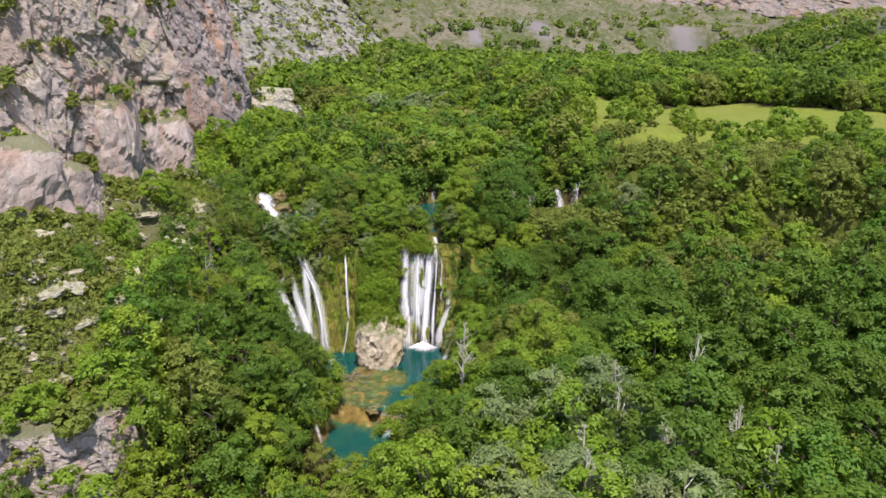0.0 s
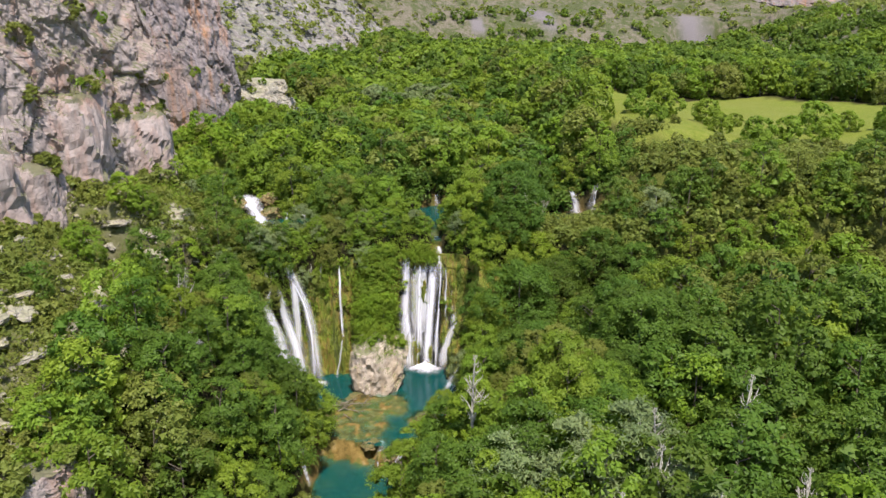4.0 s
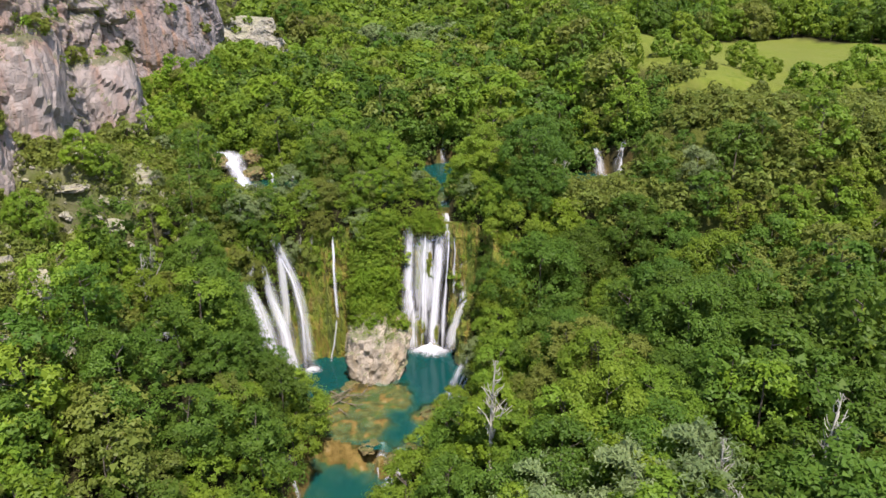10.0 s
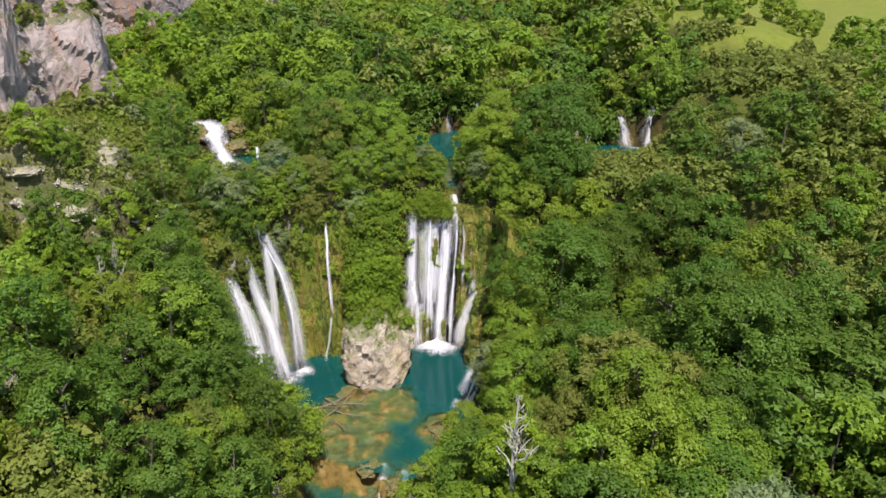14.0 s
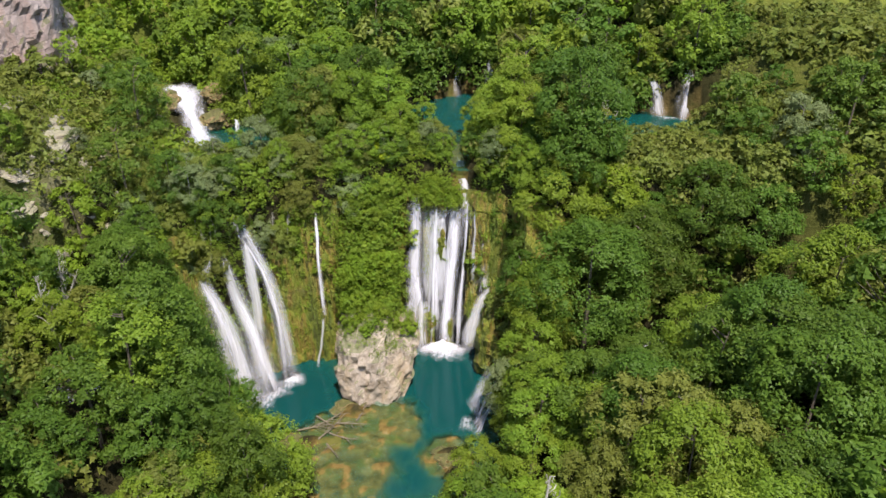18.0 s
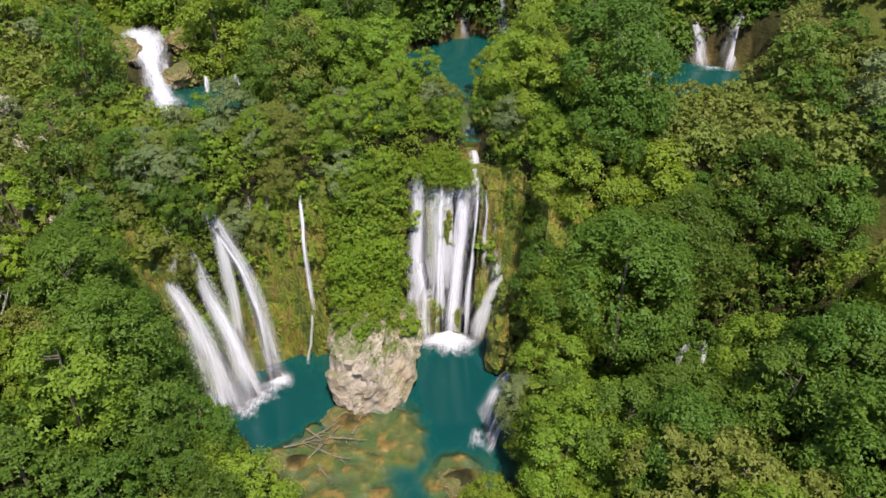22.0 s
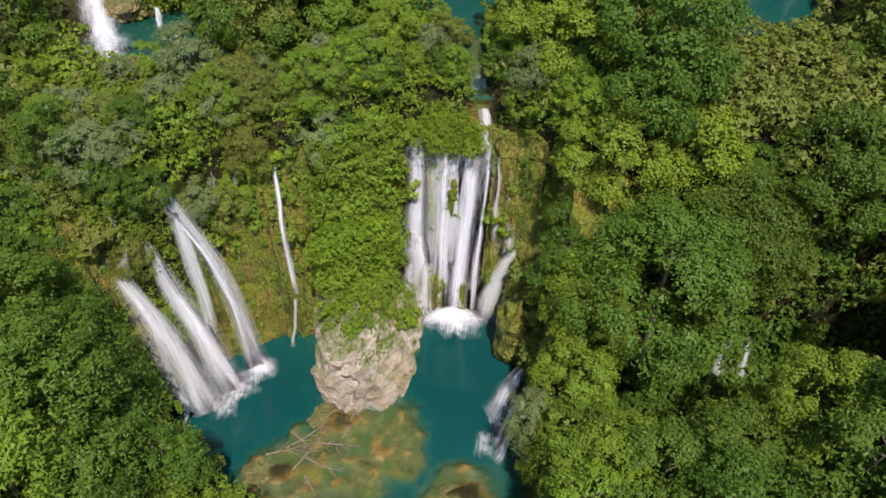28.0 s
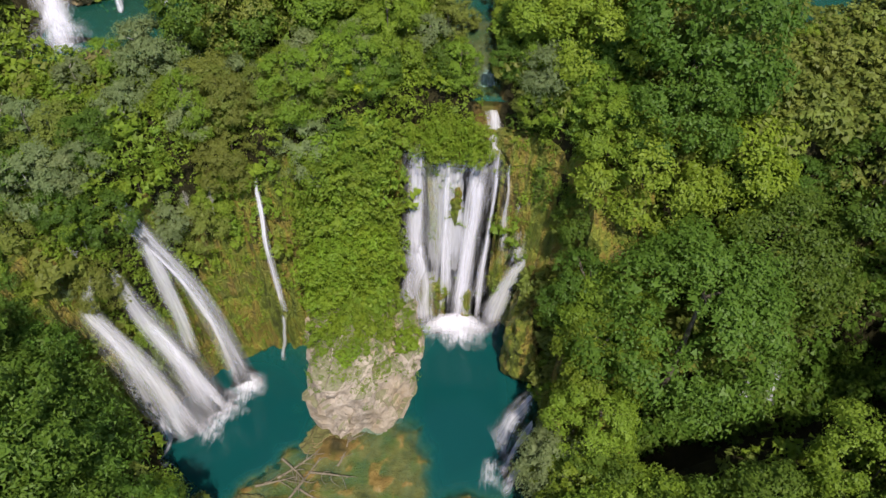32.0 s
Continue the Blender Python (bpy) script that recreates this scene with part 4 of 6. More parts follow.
# trees that stand out, placed one by one
plant("mid1", -9.5, 8.5, 1.0); plant("mid1", -14, 7.5, 0.95); plant("light1", -11.5, 11.5, 1.05); plant("mid2", -6.5, 10.0, 0.85); plant("mid1", -4.6, 6.0, 0.62)
plant("yellow", -6.2, 4.7, 1.0, 18.9)
plant("mid1", 8.0, 2.0, 0.72, 16.0); plant("light1", 6.2, 6.2, 0.62, 17.5); plant("dark1", 6.0, 10.5, 0.8, 18.2)
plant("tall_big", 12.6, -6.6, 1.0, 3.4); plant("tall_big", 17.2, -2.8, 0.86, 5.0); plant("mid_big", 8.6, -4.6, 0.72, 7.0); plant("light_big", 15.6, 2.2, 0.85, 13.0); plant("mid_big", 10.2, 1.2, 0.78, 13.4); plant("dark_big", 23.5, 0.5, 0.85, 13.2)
plant("mid1", 8.6, -7.4, 0.92, 6.2); plant("mid_big", 14.6, -17.4, 0.78, 5.4); plant("olive_big", 20.8, -16.4, 0.8, 6.4); plant("dark_big", 28.6, 0.6, 0.8, 12.0); plant("mid1", 9.6, -16.6, 0.95, 5.2); plant("grey1", 5.9, -12.4, 0.72, 3.4)
for x, y, z, k, key in ((7.2, -3.6, 8.0, 0.78, "dark1"), (7.4, -10.8, 5.0, 0.85, "mid1"), (7.8, -16.5, 4.0, 0.85, "mid2"), (7.0, -20.5, 2.5, 0.85, "mid1"), (9.0, -14.6, 4.6, 0.7, "mid1"),
                       (21, 3.5, 17.5, 0.42, "olive1"), (11.5, 8.0, 18.4, 0.6, "mid1"), (17, 9.0, 18.6, 0.40, "olive1"), (24.5, 7, 19, 0.34, "olive1"), (30.5, 11, 20, 0.5, "olive1"), (8.5, 14, 18.3, 0.8, "dark1"), (9, 9, 18.3, 0.8, "dark1"),
                       (-22.9, -9.6, 8.6, 0.60, "dark2"), (-23.8, -11.0, 8.6, 0.72, "dark2"), (-24.8, -8.2, 12.6, 0.52, "dark2"), (-23.7, -7.4, 12.6, 0.40, "mid2"), (-25.6, -6.4, 14.4, 0.55, "dark2"), (-26.8, -9.4, 12.0, 0.7, "dark2"), (-22.2, -11.6, 4.0, 0.85, "dark2"), (-1.4, 10.6, 18.3, 0.42, "olive1"), (-0.6, 8.2, 17.9, 0.26, "mid1"), (2.7, 7.6, 17.9, 0.28, "dark1"), (-0.5, 11.6, 18.0, 0.30, "olive1"), (2.4, 11.2, 18.0, 0.34, "mid1"), (3.3, 9.4, 18.2, 0.5, "dark1"), (3.0, 13.4, 18.2, 0.6, "mid1"), (-2.8, 13.2, 18.2, 0.55, "mid1"), (-17.6, -31.0, 6.4, 0.8, "mid1"), (-16.6, -28.2, 6.0, 0.75, "mid2"), (-16.9, -36.6, 4.0, 0.85, "mid1"), (-13.8, -29.6, 2.4, 0.6, "light1"), (-18.6, -34.2, 6.6, 0.8, "dark1"), (-15.6, -40.5, 2.4, 0.9, "mid1"), (0.4, -27.6, -1.4, 0.95, "mid1"), (-0.8, -33.4, -2.0, 1.0, "mid2"), (-13.0, -20.2, 0.6, 0.95, "mid2"), (-12.4, -24.8, 0.2, 0.85, "mid1"), (-21.6, -16.5, 8.5, 1.15, "dark2"), (-19.6, -19.5, 5.5, 1.05, "dark2"), (-24.6, -12.5, 12, 1.05, "dark1"), (-16.6, -19.2, 1.6, 0.92, "mid2"), (-14.4, -22.8, 1.2, 0.92, "mid1"), (-17.0, -15.6, 2.0, 0.72, "mid2"), (3.2, -20.6, 0.8, 0.8, "mid1"), (2.0, -25.2, -0.6, 0.88, "mid2"), (0.9, -30.2, -1.6, 0.95, "mid1"), (7.6, 0.4, 10.5, 0.6, "dark1"), (-21.2, -13.8, 3.0, 1.0, "dark2"), (-23.4, -11.6, 5.5, 1.0, "dark2"), (-25.2, -11.4, 7.5, 1.05, "dark2"), (-27, -8.0, 12, 0.85, "dark1"), (-22.4, -14.2, 4.5, 1.15, "dark2"), (-26.5, -5.0, 15.5, 0.6, "grey1"), (-17.8, -23, 4, 1.0, "dark1"), (-16.6, -26.0, 3.0, 0.95, "mid1"), (-14.2, -32, 0.5, 0.85, "light1"),
                       (-23.5, -4.5, 15.5, 0.6, "olive1"), (-26, -2, 17, 0.75, "olive1"), (-16.2, 1.6, 17.6, 0.5, "mid1"), (-22, 0.0, 17.2, 0.6, "olive1"), (-14.5, 3.2, 18, 0.62, "olive1"), (-8.5, 4.2, 17.8, 0.5, "mid1"), (-17.5, 4.6, 18.2, 0.75, "grey1")):
    plant(key, x, y, k, z)
for k in range(16):
    plant("light1" if k % 3 else "mid1", rng.uniform(-40, -28), rng.uniform(-19, -4), rng.uniform(0.45, 0.78))
plant("grey1", -25.5, 0.5, 0.45, 17.8); plant("grey1", -19, 1.6, 0.5, 18.0); plant("grey1", -28, -9, 0.8)
plant("bare", 6.4, -33.8, 1.2, 6.5); plant("bare", 17.5, 15.5, 0.62, 18); plant("bare", 14.5, 16.0, 0.6, 18.2); plant("bare", 16, 14.6, 0.55, 18.0)
plant("bare", 22, -49, 0.95); plant("bare", 25, -51, 1.0); plant("bare", 34, -53, 0.95)
for k in range(9):
    plant("bare", rng.uniform(9, 33), rng.uniform(-58, -40), rng.uniform(0.95, 1.25))
for k in range(17):
    plant("grey1", rng.uniform(9, 25), rng.uniform(-62, -38), rng.uniform(1.0, 1.45))
plant("bare", -28.5, -15.5, 0.75)

LANES = ((-29, 19, -19, -9, 5.2, 9.0), (0.2, 20, 2.2, 3, 2.6, 9.0), (24.5, 22.5, 19.0, -3, 6.0, 13.0))


def low_growth(x, y):
    """Greatest height of the growth on the banks: low by the upper water, taller away from it."""
    top = 99.0
    for x0, y0, x1, y1, half, shore in LANES:
        if y > y0 + 1:
            continue
        cx = x0 + (x1 - x0) * (y0 - y) / (y0 - y1)
        if abs(x - cx) < half:
            top = min(top, 2.0 + 0.21 * max(0.0, shore - y))
    return top


# the wood: a jittered net of trees; those round the pool are things, the rest one mass
NET = []


def wood(x0, x1, y0, y1, step, keys, weights, size, accept):
    i, j = np.meshgrid(np.arange(x0, x1, step), np.arange(y0, y1, step), indexing="ij")
    x = (i + rng.uniform(-0.42, 0.42, i.shape) * step).ravel()
    y = (j + rng.uniform(-0.42, 0.42, i.shape) * step).ravel()
    z = ground_z(x, y)
    ok = accept(x, y, z)
    patch = vnoise(x * 0.05, y * 0.05, 0, 80)
    for a, b, c, q in zip(x[ok], y[ok], z[ok], patch[ok]):
        wgt = np.array(weights, float) * (1 + 0.9 * np.sin(3.1 * np.arange(len(keys)) + 4 * q))
        key = keys[int(rng.choice(len(keys), p=wgt / wgt.sum()))]
        k = size * rng.uniform(0.70, 1.18)
        if -26 < a < -10 and -36 < b < -8 and rng.uniform() < 0.75:
            key = "dark2" if rng.uniform() < 0.6 else "dark1"
        elif a > 20 and b < -16 and rng.uniform() < 0.75:
            key = "dark1"
        elif -34 < a < -12 and -9 < b < 10 and rng.uniform() < 0.6:
            key = "grey1"
        if a > 29 and 9 < b < 54:
            if rng.uniform() > (0.34 if b < 22 else 0.03):
                continue
            k *= 0.40
        elif a > 26 and 0 < b <= 9:
            k *= 0.8
        elif a < -31 and b < 7:
            if rng.uniform() > (0.85 if b < -46 else 0.17):
                continue
            k *= 0.62 if b < -46 else 0.38
        if b > 8 and a < float(cliff_x(b)) + 15:
            k *= 0.55
        if a > 9 and b < 9 and key != "grey1" and rng.uniform() < 0.6:
            key = {"mid1": "mid_big", "mid2": "mid_big", "dark1": "dark_big", "dark2": "dark_big", "light1": "light_big", "olive1": "olive_big"}[key]
            k *= 0.92
        k = min(k, low_growth(a, b) / (12.0 if key.endswith("_big") else 8.8))
        NET.append((key, float(a), float(b), float(c), k, rng.uniform(0.85, 1.15)))


def near_ok(x, y, z):
    ok = (np.abs(x - 2) < 14 + 0.60 * (y + 108)) & (river(x, y) < -0.28) & ((river_left(x, y) < -0.22) | (y > 24)) & (x > cliff_x(y) + 3.0)
    dn = y - wall_y(x)
    ok &= ~((z < 1.3) & (y > -21) & (dn < 1)) & ~((z < LOW_POOL + 1.0) & (y <= -21) & (y > -31)) & (blob(x, y, -10.4, -30.4, 7.4, 2.7, -55) < 0)
    ok &= ~((x > -23) & (x < 6.5) & (dn > -3.4) & (dn < 5.2))
    ok &= ~((x > -20.5) & (x < 5.5) & (y > -13) & (dn < 0))
    ok &= ~((x > -12.2 + 0.28 * np.maximum(-27 - y, 0)) & (x < 0.9) & (y > -38) & (y < -12))
    ok &= (blob(x, y, -33, -52.5, 9, 5.5) < 0) & (hollow(x, y) < -0.5) & (blob(x, y, -24.2, -23.6, 3.6, 3.4) < 0)
    ok &= ~((blob(x, y, -42, 2, 7, 12) > 0) & (rng.uniform(0, 1, x.shape) < 0.8))
    return ok & (meadow(x, y) < -1.5)


def mid_ok(x, y, z):
    return (np.abs(x - 2) < 14 + 0.60 * (y + 108)) & (river(x, y) < -0.2) & (x > cliff_x(y) + 4) & (meadow(x, y) < 0.5)


wood(-70, 80, -68, 30, 4.3, ["mid1", "mid2", "dark1", "dark2", "light1", "olive1", "grey1"], [3, 2, 3, 2, 0.8, 1.4, 0.4], 0.95, near_ok)
wood(-60, 150, 30, 138, 5.2, ["mid1", "dark1", "olive1", "light1"], [3, 2.4, 1.2, 0.6], 1.0, mid_ok)
for k in range(16):
    NET.append(("grey1", -9 + rng.uniform(-12, 14), 106 + rng.uniform(-9, 9), 24.5, 1.05, 1.0))
# small trees and bushes along the brink of the wall
for k in range(90):
    x = rng.uniform(-26, 7.5)
    if 0.0 < x < 2.4 or -19.4 < x < -17.2 or -12.9 < x < -11.9:
        continue
    y = float(wall_y(x)) + rng.uniform(2.6, 6.2)
    NET.append((["mid1", "olive1", "grey1", "dark1", "light1"][int(rng.choice(5, p=[0.15, 0.3, 0.45, 0.05, 0.05] if x < -9 else [0.35, 0.2, 0.1, 0.25, 0.1]))], x, y, float(ground_z(x, y)) - 0.3, min(rng.uniform(0.32, 0.58), low_growth(x, y) / 7.5), 1.0))
NET.sort(key=lambda q: math.hypot(q[1] + 2, (q[2] + 10) * 0.9))
mass = {}
full = {"broadleaf_tree": 165, "willow_tree": 34}
for key, x, y, z, k, tall in NET:
    name = KINDS[key].name.split(".")[0]
    if full[name] > 0:
        full[name] -= 1
        plant(key, x, y, k, z, tall)
        continue
    if key.endswith("_big"):
        key, k = key[:-4] + "1", k * 1.28
    lite = {"mid2": "mid1", "dark2": "dark1"}.get(key, key) + ("_far_lite" if y > FAR_WOOD else "_lite")
    a = rng.uniform(0, 6.28)
    c, d = math.cos(a) * k, math.sin(a) * k
    tone = rng.uniform()
    for part, (v, f, mat) in RAW[lite].items():
        w = np.stack([v[:, 0] * c - v[:, 1] * d + x, v[:, 0] * d + v[:, 1] * c + y, v[:, 2] * k * tall + z], 1)
        mass.setdefault((part, mat.name), []).append((w, f, np.full(len(w), tone)))
for (part, mat), bits in mass.items():
    n, vs, fs, ts = 0, [], [], []
    for v, f, t in bits:
        vs.append(v); fs.append(f + n); ts.append(t)
        n += len(v)
    ob = mesh_object("woodland_" + part + "s", np.concatenate(vs), np.concatenate(fs), bpy.data.materials[mat], smooth=False)
    set_value(ob, "tone", np.concatenate(ts))
    tagged(ob, "dense mixed broadleaf wood on the valley slopes" if part == "crown" else "trunks and limbs within the wood", "woods", kind="stuff")
for key in list(KINDS):
    if key.endswith("_lite"):
        for o in (*KINDS[key].children_recursive, KINDS[key]):
            bpy.data.objects.remove(o)
        del KINDS[key]


def mass_of(name, x, y, z, size, leaf, label, quads=200, leaf_size=0.36):
    """Countless low plants in one mesh; finer blades on those round the pool."""
    if np.mean(np.hypot(np.asarray(x) + 4, np.asarray(y) - 2)) < 22:
        quads, leaf_size = int(quads * 1.7), leaf_size * 0.70
    forms = []
    for _ in range(5):
        p, nn, _cs = crown_points(quads, 2.2, 3.0, 0.0, 9)
        forms.append(leaves(p, nn, leaf_size, 0.6, 0.55))
    vs, fs, ts, n = [], [], [], 0
    for a, b, c, k in zip(x, y, z, size):
        v, f = forms[int(rng.integers(5))]
        w = rng.uniform(0, 6.28)
        e, d = math.cos(w) * k, math.sin(w) * k
        vs.append(np.stack([v[:, 0] * e - v[:, 1] * d + a, v[:, 0] * d + v[:, 1] * e + b, v[:, 2] * k + c], 1))
        fs.append(f + n)
        ts.append(np.full(len(v), rng.uniform()))
        n += len(v)
    ob = mesh_object(name, np.concatenate(vs), np.concatenate(fs), leaf, smooth=False)
    set_value(ob, "tone", np.concatenate(ts))
    return tagged(ob, label, "undergrowth", kind="stuff")


def scatter(n, x0, x1, y0, y1, accept):
    x, y = rng.uniform(x0, x1, n), rng.uniform(y0, y1, n)
    z = ground_z(x, y)
    ok = accept(x, y, z) & (river(x, y) < -0.08) & ((river_left(x, y) < -0.08) | (y > 24)) & (x > cliff_x(y) + 1)
    return x[ok], y[ok], z[ok] - 0.2


def bank(x, y, z):
    dn = y - wall_y(x)
    return ~((x > -10.6 + 0.28 * np.maximum(-27 - y, 0)) & (x < 0.2) & (y > -37) & (y < -12)) & ~((dn < 1.2) & (z < 0.7) & (y > -24)) & ~((z < LOW_POOL + 0.4) & (y < -20) & (y > -31)) & (blob(x, y, -10.4, -30.4, 7.0, 1.9, -55) < 0) & ~((x > -22) & (x < 5.5) & (dn > -3) & (dn < 1.6)) & (hollow(x, y) < 0) & (blob(x, y, -24.8, -22.8, 2.6, 1.8) < 0)


for name, leaf, n in (("undergrowth", LEAF_MID, 360), ("undergrowth_olive", LEAF_OLIVE, 240)):
    x, y, z = scatter(n, -30, 32, -60, 26, bank)
    mass_of(name, x, y, z, rng.uniform(0.6, 1.15, len(x)), leaf, "dense leafy undergrowth between the trees")
# dark-leaved bushes added over the sunlit slope in place of the hollow's shade
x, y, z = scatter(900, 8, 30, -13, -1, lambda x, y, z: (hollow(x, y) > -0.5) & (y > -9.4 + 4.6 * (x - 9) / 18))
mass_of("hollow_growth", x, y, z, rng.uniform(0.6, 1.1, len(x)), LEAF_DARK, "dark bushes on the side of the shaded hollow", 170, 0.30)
x, y, z = scatter(420, -27, 13, -3, 12, bank)
mass_of("brink_plants", x, y, z, rng.uniform(0.5, 0.95, len(x)), LEAF_MID, "leafy plants along the brink of the falls", 230, 0.29)
x, y, z = scatter(330, 8.5, 31, -5, 16, bank)
mass_of("bank_thicket", x, y, z, np.array([min(rng.uniform(0.8, 1.5), low_growth(a, b) / 2.3) for a, b in zip(x, y)]), LEAF_OLIVE, "low thicket on the bank of the upper pool", 330, 0.235)
x, y, z = scatter(220, 3.3, 8.5, 1.8, 12, bank)
mass_of("brink_thicket", x, y, z, rng.uniform(0.35, 0.75, len(x)), LEAF_DARK, "dark leafy plants beside the brink", 190, 0.29)
x, y, z = scatter(130, -6, -0.7, 3.4, 12, bank)
mass_of("brink_bushes", x, y, z, rng.uniform(0.35, 0.7, len(x)), LEAF_LIGHT, "leafy bushes over the top of the falls", 190, 0.29)
x, y, z = scatter(260, -50, -27, 18, 44, bank)
mass_of("thicket_under_cliff", x, y, z, rng.uniform(0.6, 1.3, len(x)), LEAF_LIGHT, "bright green thicket at the foot of the cliff", 150, 0.42)
x, y, z = scatter(240, -46, -27, 56, 86, bank)
mass_of("ledge_thicket", x, y, z, rng.uniform(0.9, 2.0, len(x)), LEAF_MID, "green thicket at the foot of the pale ledge", 150, 0.46)
x, y, z = scatter(520, -12, 33, 20.5, 33, bank)
mass_of("upper_bank_growth", x, y, z, rng.uniform(0.6, 1.2, len(x)), LEAF_DARK, "dark leafy growth on the bank behind the upper pools", 150, 0.36)
x = np.concatenate([rng.uniform(11, 31, 260), rng.uniform(-8, 7, 150)])
y = np.concatenate([rng.uniform(22.3, 29, 260), rng.uniform(25.2, 29.5, 150)])
ok = (river(x, y) < -0.03) & ~((x > 21.6) & (x < 28.0) & (y < 25.0)) & ~((np.abs(x - 0.3) < 1.1) & (y < 29.4)) & ~((np.abs(x - 5.1) < 1.6) & (y < 29.4))
x, y = x[ok], y[ok]
mass_of("overhanging_growth", x, y, ground_z(x, y) - 0.1, rng.uniform(0.7, 1.3, len(x)), LEAF_DARK, "dark bushes over the far shore of the upper pools", 150, 0.34)
x, y, z = scatter(420, -40, -17, 3, 26, bank)
mass_of("rapids_bank_growth", x, y, z, rng.uniform(0.35, 0.75, len(x)), LEAF_MID, "green herbs and bushes beside the rapids", 130, 0.34)
x = rng.uniform(-26, 6.5, 420)
x = x[~(((x > -0.5) & (x < 3.3)) | ((x > -19.3) & (x < -17.0)) | ((x > -12.9) & (x < -11.7)))]
y = wall_y(x) + rng.uniform(1.0, 4.6, len(x))
mass_of("brink_herbs", x, y, ground_z(x, y) - 0.15, rng.uniform(0.3, 0.6, len(x)), LEAF_MID, "herbs and creepers over the edge of the wall", 130, 0.34)
x = rng.uniform(-24.5, -16.8, 430)
y = wall_y(x) + rng.uniform(0.5, 3.9, 430)
mass_of("fan_side_plants", x, y - 0.15, ground_z(x, y) - 0.2, rng.uniform(0.25, 0.5, 430), LEAF_MID, "ferns and creepers on the wall beside the fan fall", 110, 0.36)
x, y, z = scatter(170, -9, 8, 11, 25, bank)
mass_of("upper_shore_growth", x, y, z, rng.uniform(0.4, 0.9, len(x)), LEAF_MID, "leafy growth along the shore of the upper pool", 150, 0.40)
x, y, z = scatter(1500, 33, 108, -8, 44, lambda x, y, z: meadow(x, y) < 1)
mass_of("scrub", x, y, z, np.where(y > 20, 0.7, 1.0) * rng.uniform(0.6, 1.35, len(x)), LEAF_OLIVE, "olive scrub on the slope below the meadow", 115, 0.56)
x, y, z = scatter(2000, -70, -26, -66, 14, lambda x, y, z: blob(x, y, -33, -53, 7, 5) < 0)
mass_of("slope_scrub", x, y, z, rng.uniform(0.4, 1.0, len(x)), LEAF_OLIVE, "olive scrub on the stony slope under the cliff", 120, 0.44)
x = rng.uniform(-9.9, -4.6, 190)
h = rng.uniform(5.0, 17.0, 190)
mass_of("hanging_plants", x, wall_y(x) - 0.9 + 0.17 * h + rng.uniform(-0.3, 0.5, 190), h, rng.uniform(0.45, 0.75, 190), LEAF_MID, "green plants hanging over the tufa wall", 210, 0.30)
pick = tufa_co[70:200].reshape(-1, 3)
pick = pick[(pick[:, 2] > 1.0) & (pick[:, 2] < 16.5) & (np.abs(pick[:, 0] + 12.0) > 0.9)]
pick = pick[rng.integers(0, len(pick), 420)]
mass_of("moss_tufts", pick[:, 0], pick[:, 1] - 0.05, pick[:, 2] - 0.15, rng.uniform(0.12, 0.30, 420), LEAF_LIGHT, "tufts of bright moss on the wet wall", 60, 0.45)
x, h = rng.uniform(-9.6, -4.8, 120), rng.uniform(6.5, 11, 120)
mass_of("wall_creepers", x, wall_y(x) - 1.2 - 0.12 * (11 - h) + rng.uniform(-0.3, 0.6, 120), h, rng.uniform(0.4, 0.7, 120), LEAF_LIGHT, "green creepers hanging between the falls and the block", 150, 0.32)
# loose stones on the slope under the cliff
vs, fs, n = [], [], 0
stone = rock_lump("stone", (1.0, 0.8, 0.6), 6, PALE_ROCK, None, 7, 5, 0.6)
sv = np.array([q.co[:] for q in stone.data.vertices])
bpy.data.objects.remove(stone)
sf = grid_faces(7, 5, True)
x, y, z = scatter(2600, -60, -27, -58, 12, lambda x, y, z: vnoise(x * 0.16, y * 0.16, 0, 71) + 0.5 * vnoise(x * 0.5, y * 0.5, 0, 72) > -0.1)
for p, q, r in zip(x, y, z):
    w, k = rng.uniform(0, 6.28), 0.12 + 0.6 * rng.uniform() ** 2.5
    c, d = math.cos(w) * k, math.sin(w) * k
    vs.append(np.stack([sv[:, 0] * c - sv[:, 1] * d + p, sv[:, 0] * d + sv[:, 1] * c + q, sv[:, 2] * k * rng.uniform(0.6, 1.2) + r + 0.25], 1))
    fs.append(sf + n)
    n += len(sv)
tagged(mesh_object("rubble", np.concatenate(vs), np.concatenate(fs), PALE_ROCK, smooth=False), "loose pale limestone rubble on the grassy slope", "rubble", kind="stuff")
x, y, z = scatter(2900, -52, -27, -56, 14, lambda x, y, z: z > 5)
mass_of("slope_grass", x, y, z, rng.uniform(0.25, 0.6, len(x)), LEAF_OLIVE, "dry tufts and low herbs on the stony slope", 46, 0.5)
# bushes on the meadow
for x, y, k in ((54, 57, 1.1), (59, 55, 0.62), (44, 51, 1.25), (39, 55, 0.9), (73, 51, 1.35), (80, 52, 0.9), (52, 42, 0.9), (87, 49, 1.2), (48, 92, 0.6), (90, 56, 0.7), (83, 40, 1.1), (63, 38, 1.0), (57, 36, 1.1), (68, 35, 1.0)):
    plant("bush", x, y, k, group="bushes on the meadow")


for k in range(22):
    x, y = rng.uniform(36, 110), rng.uniform(20, 44)
    if -4 < meadow(x, y) < 7:
        plant("shrub2" if k % 2 else "shrub1", x, y, rng.uniform(0.6, 1.5))


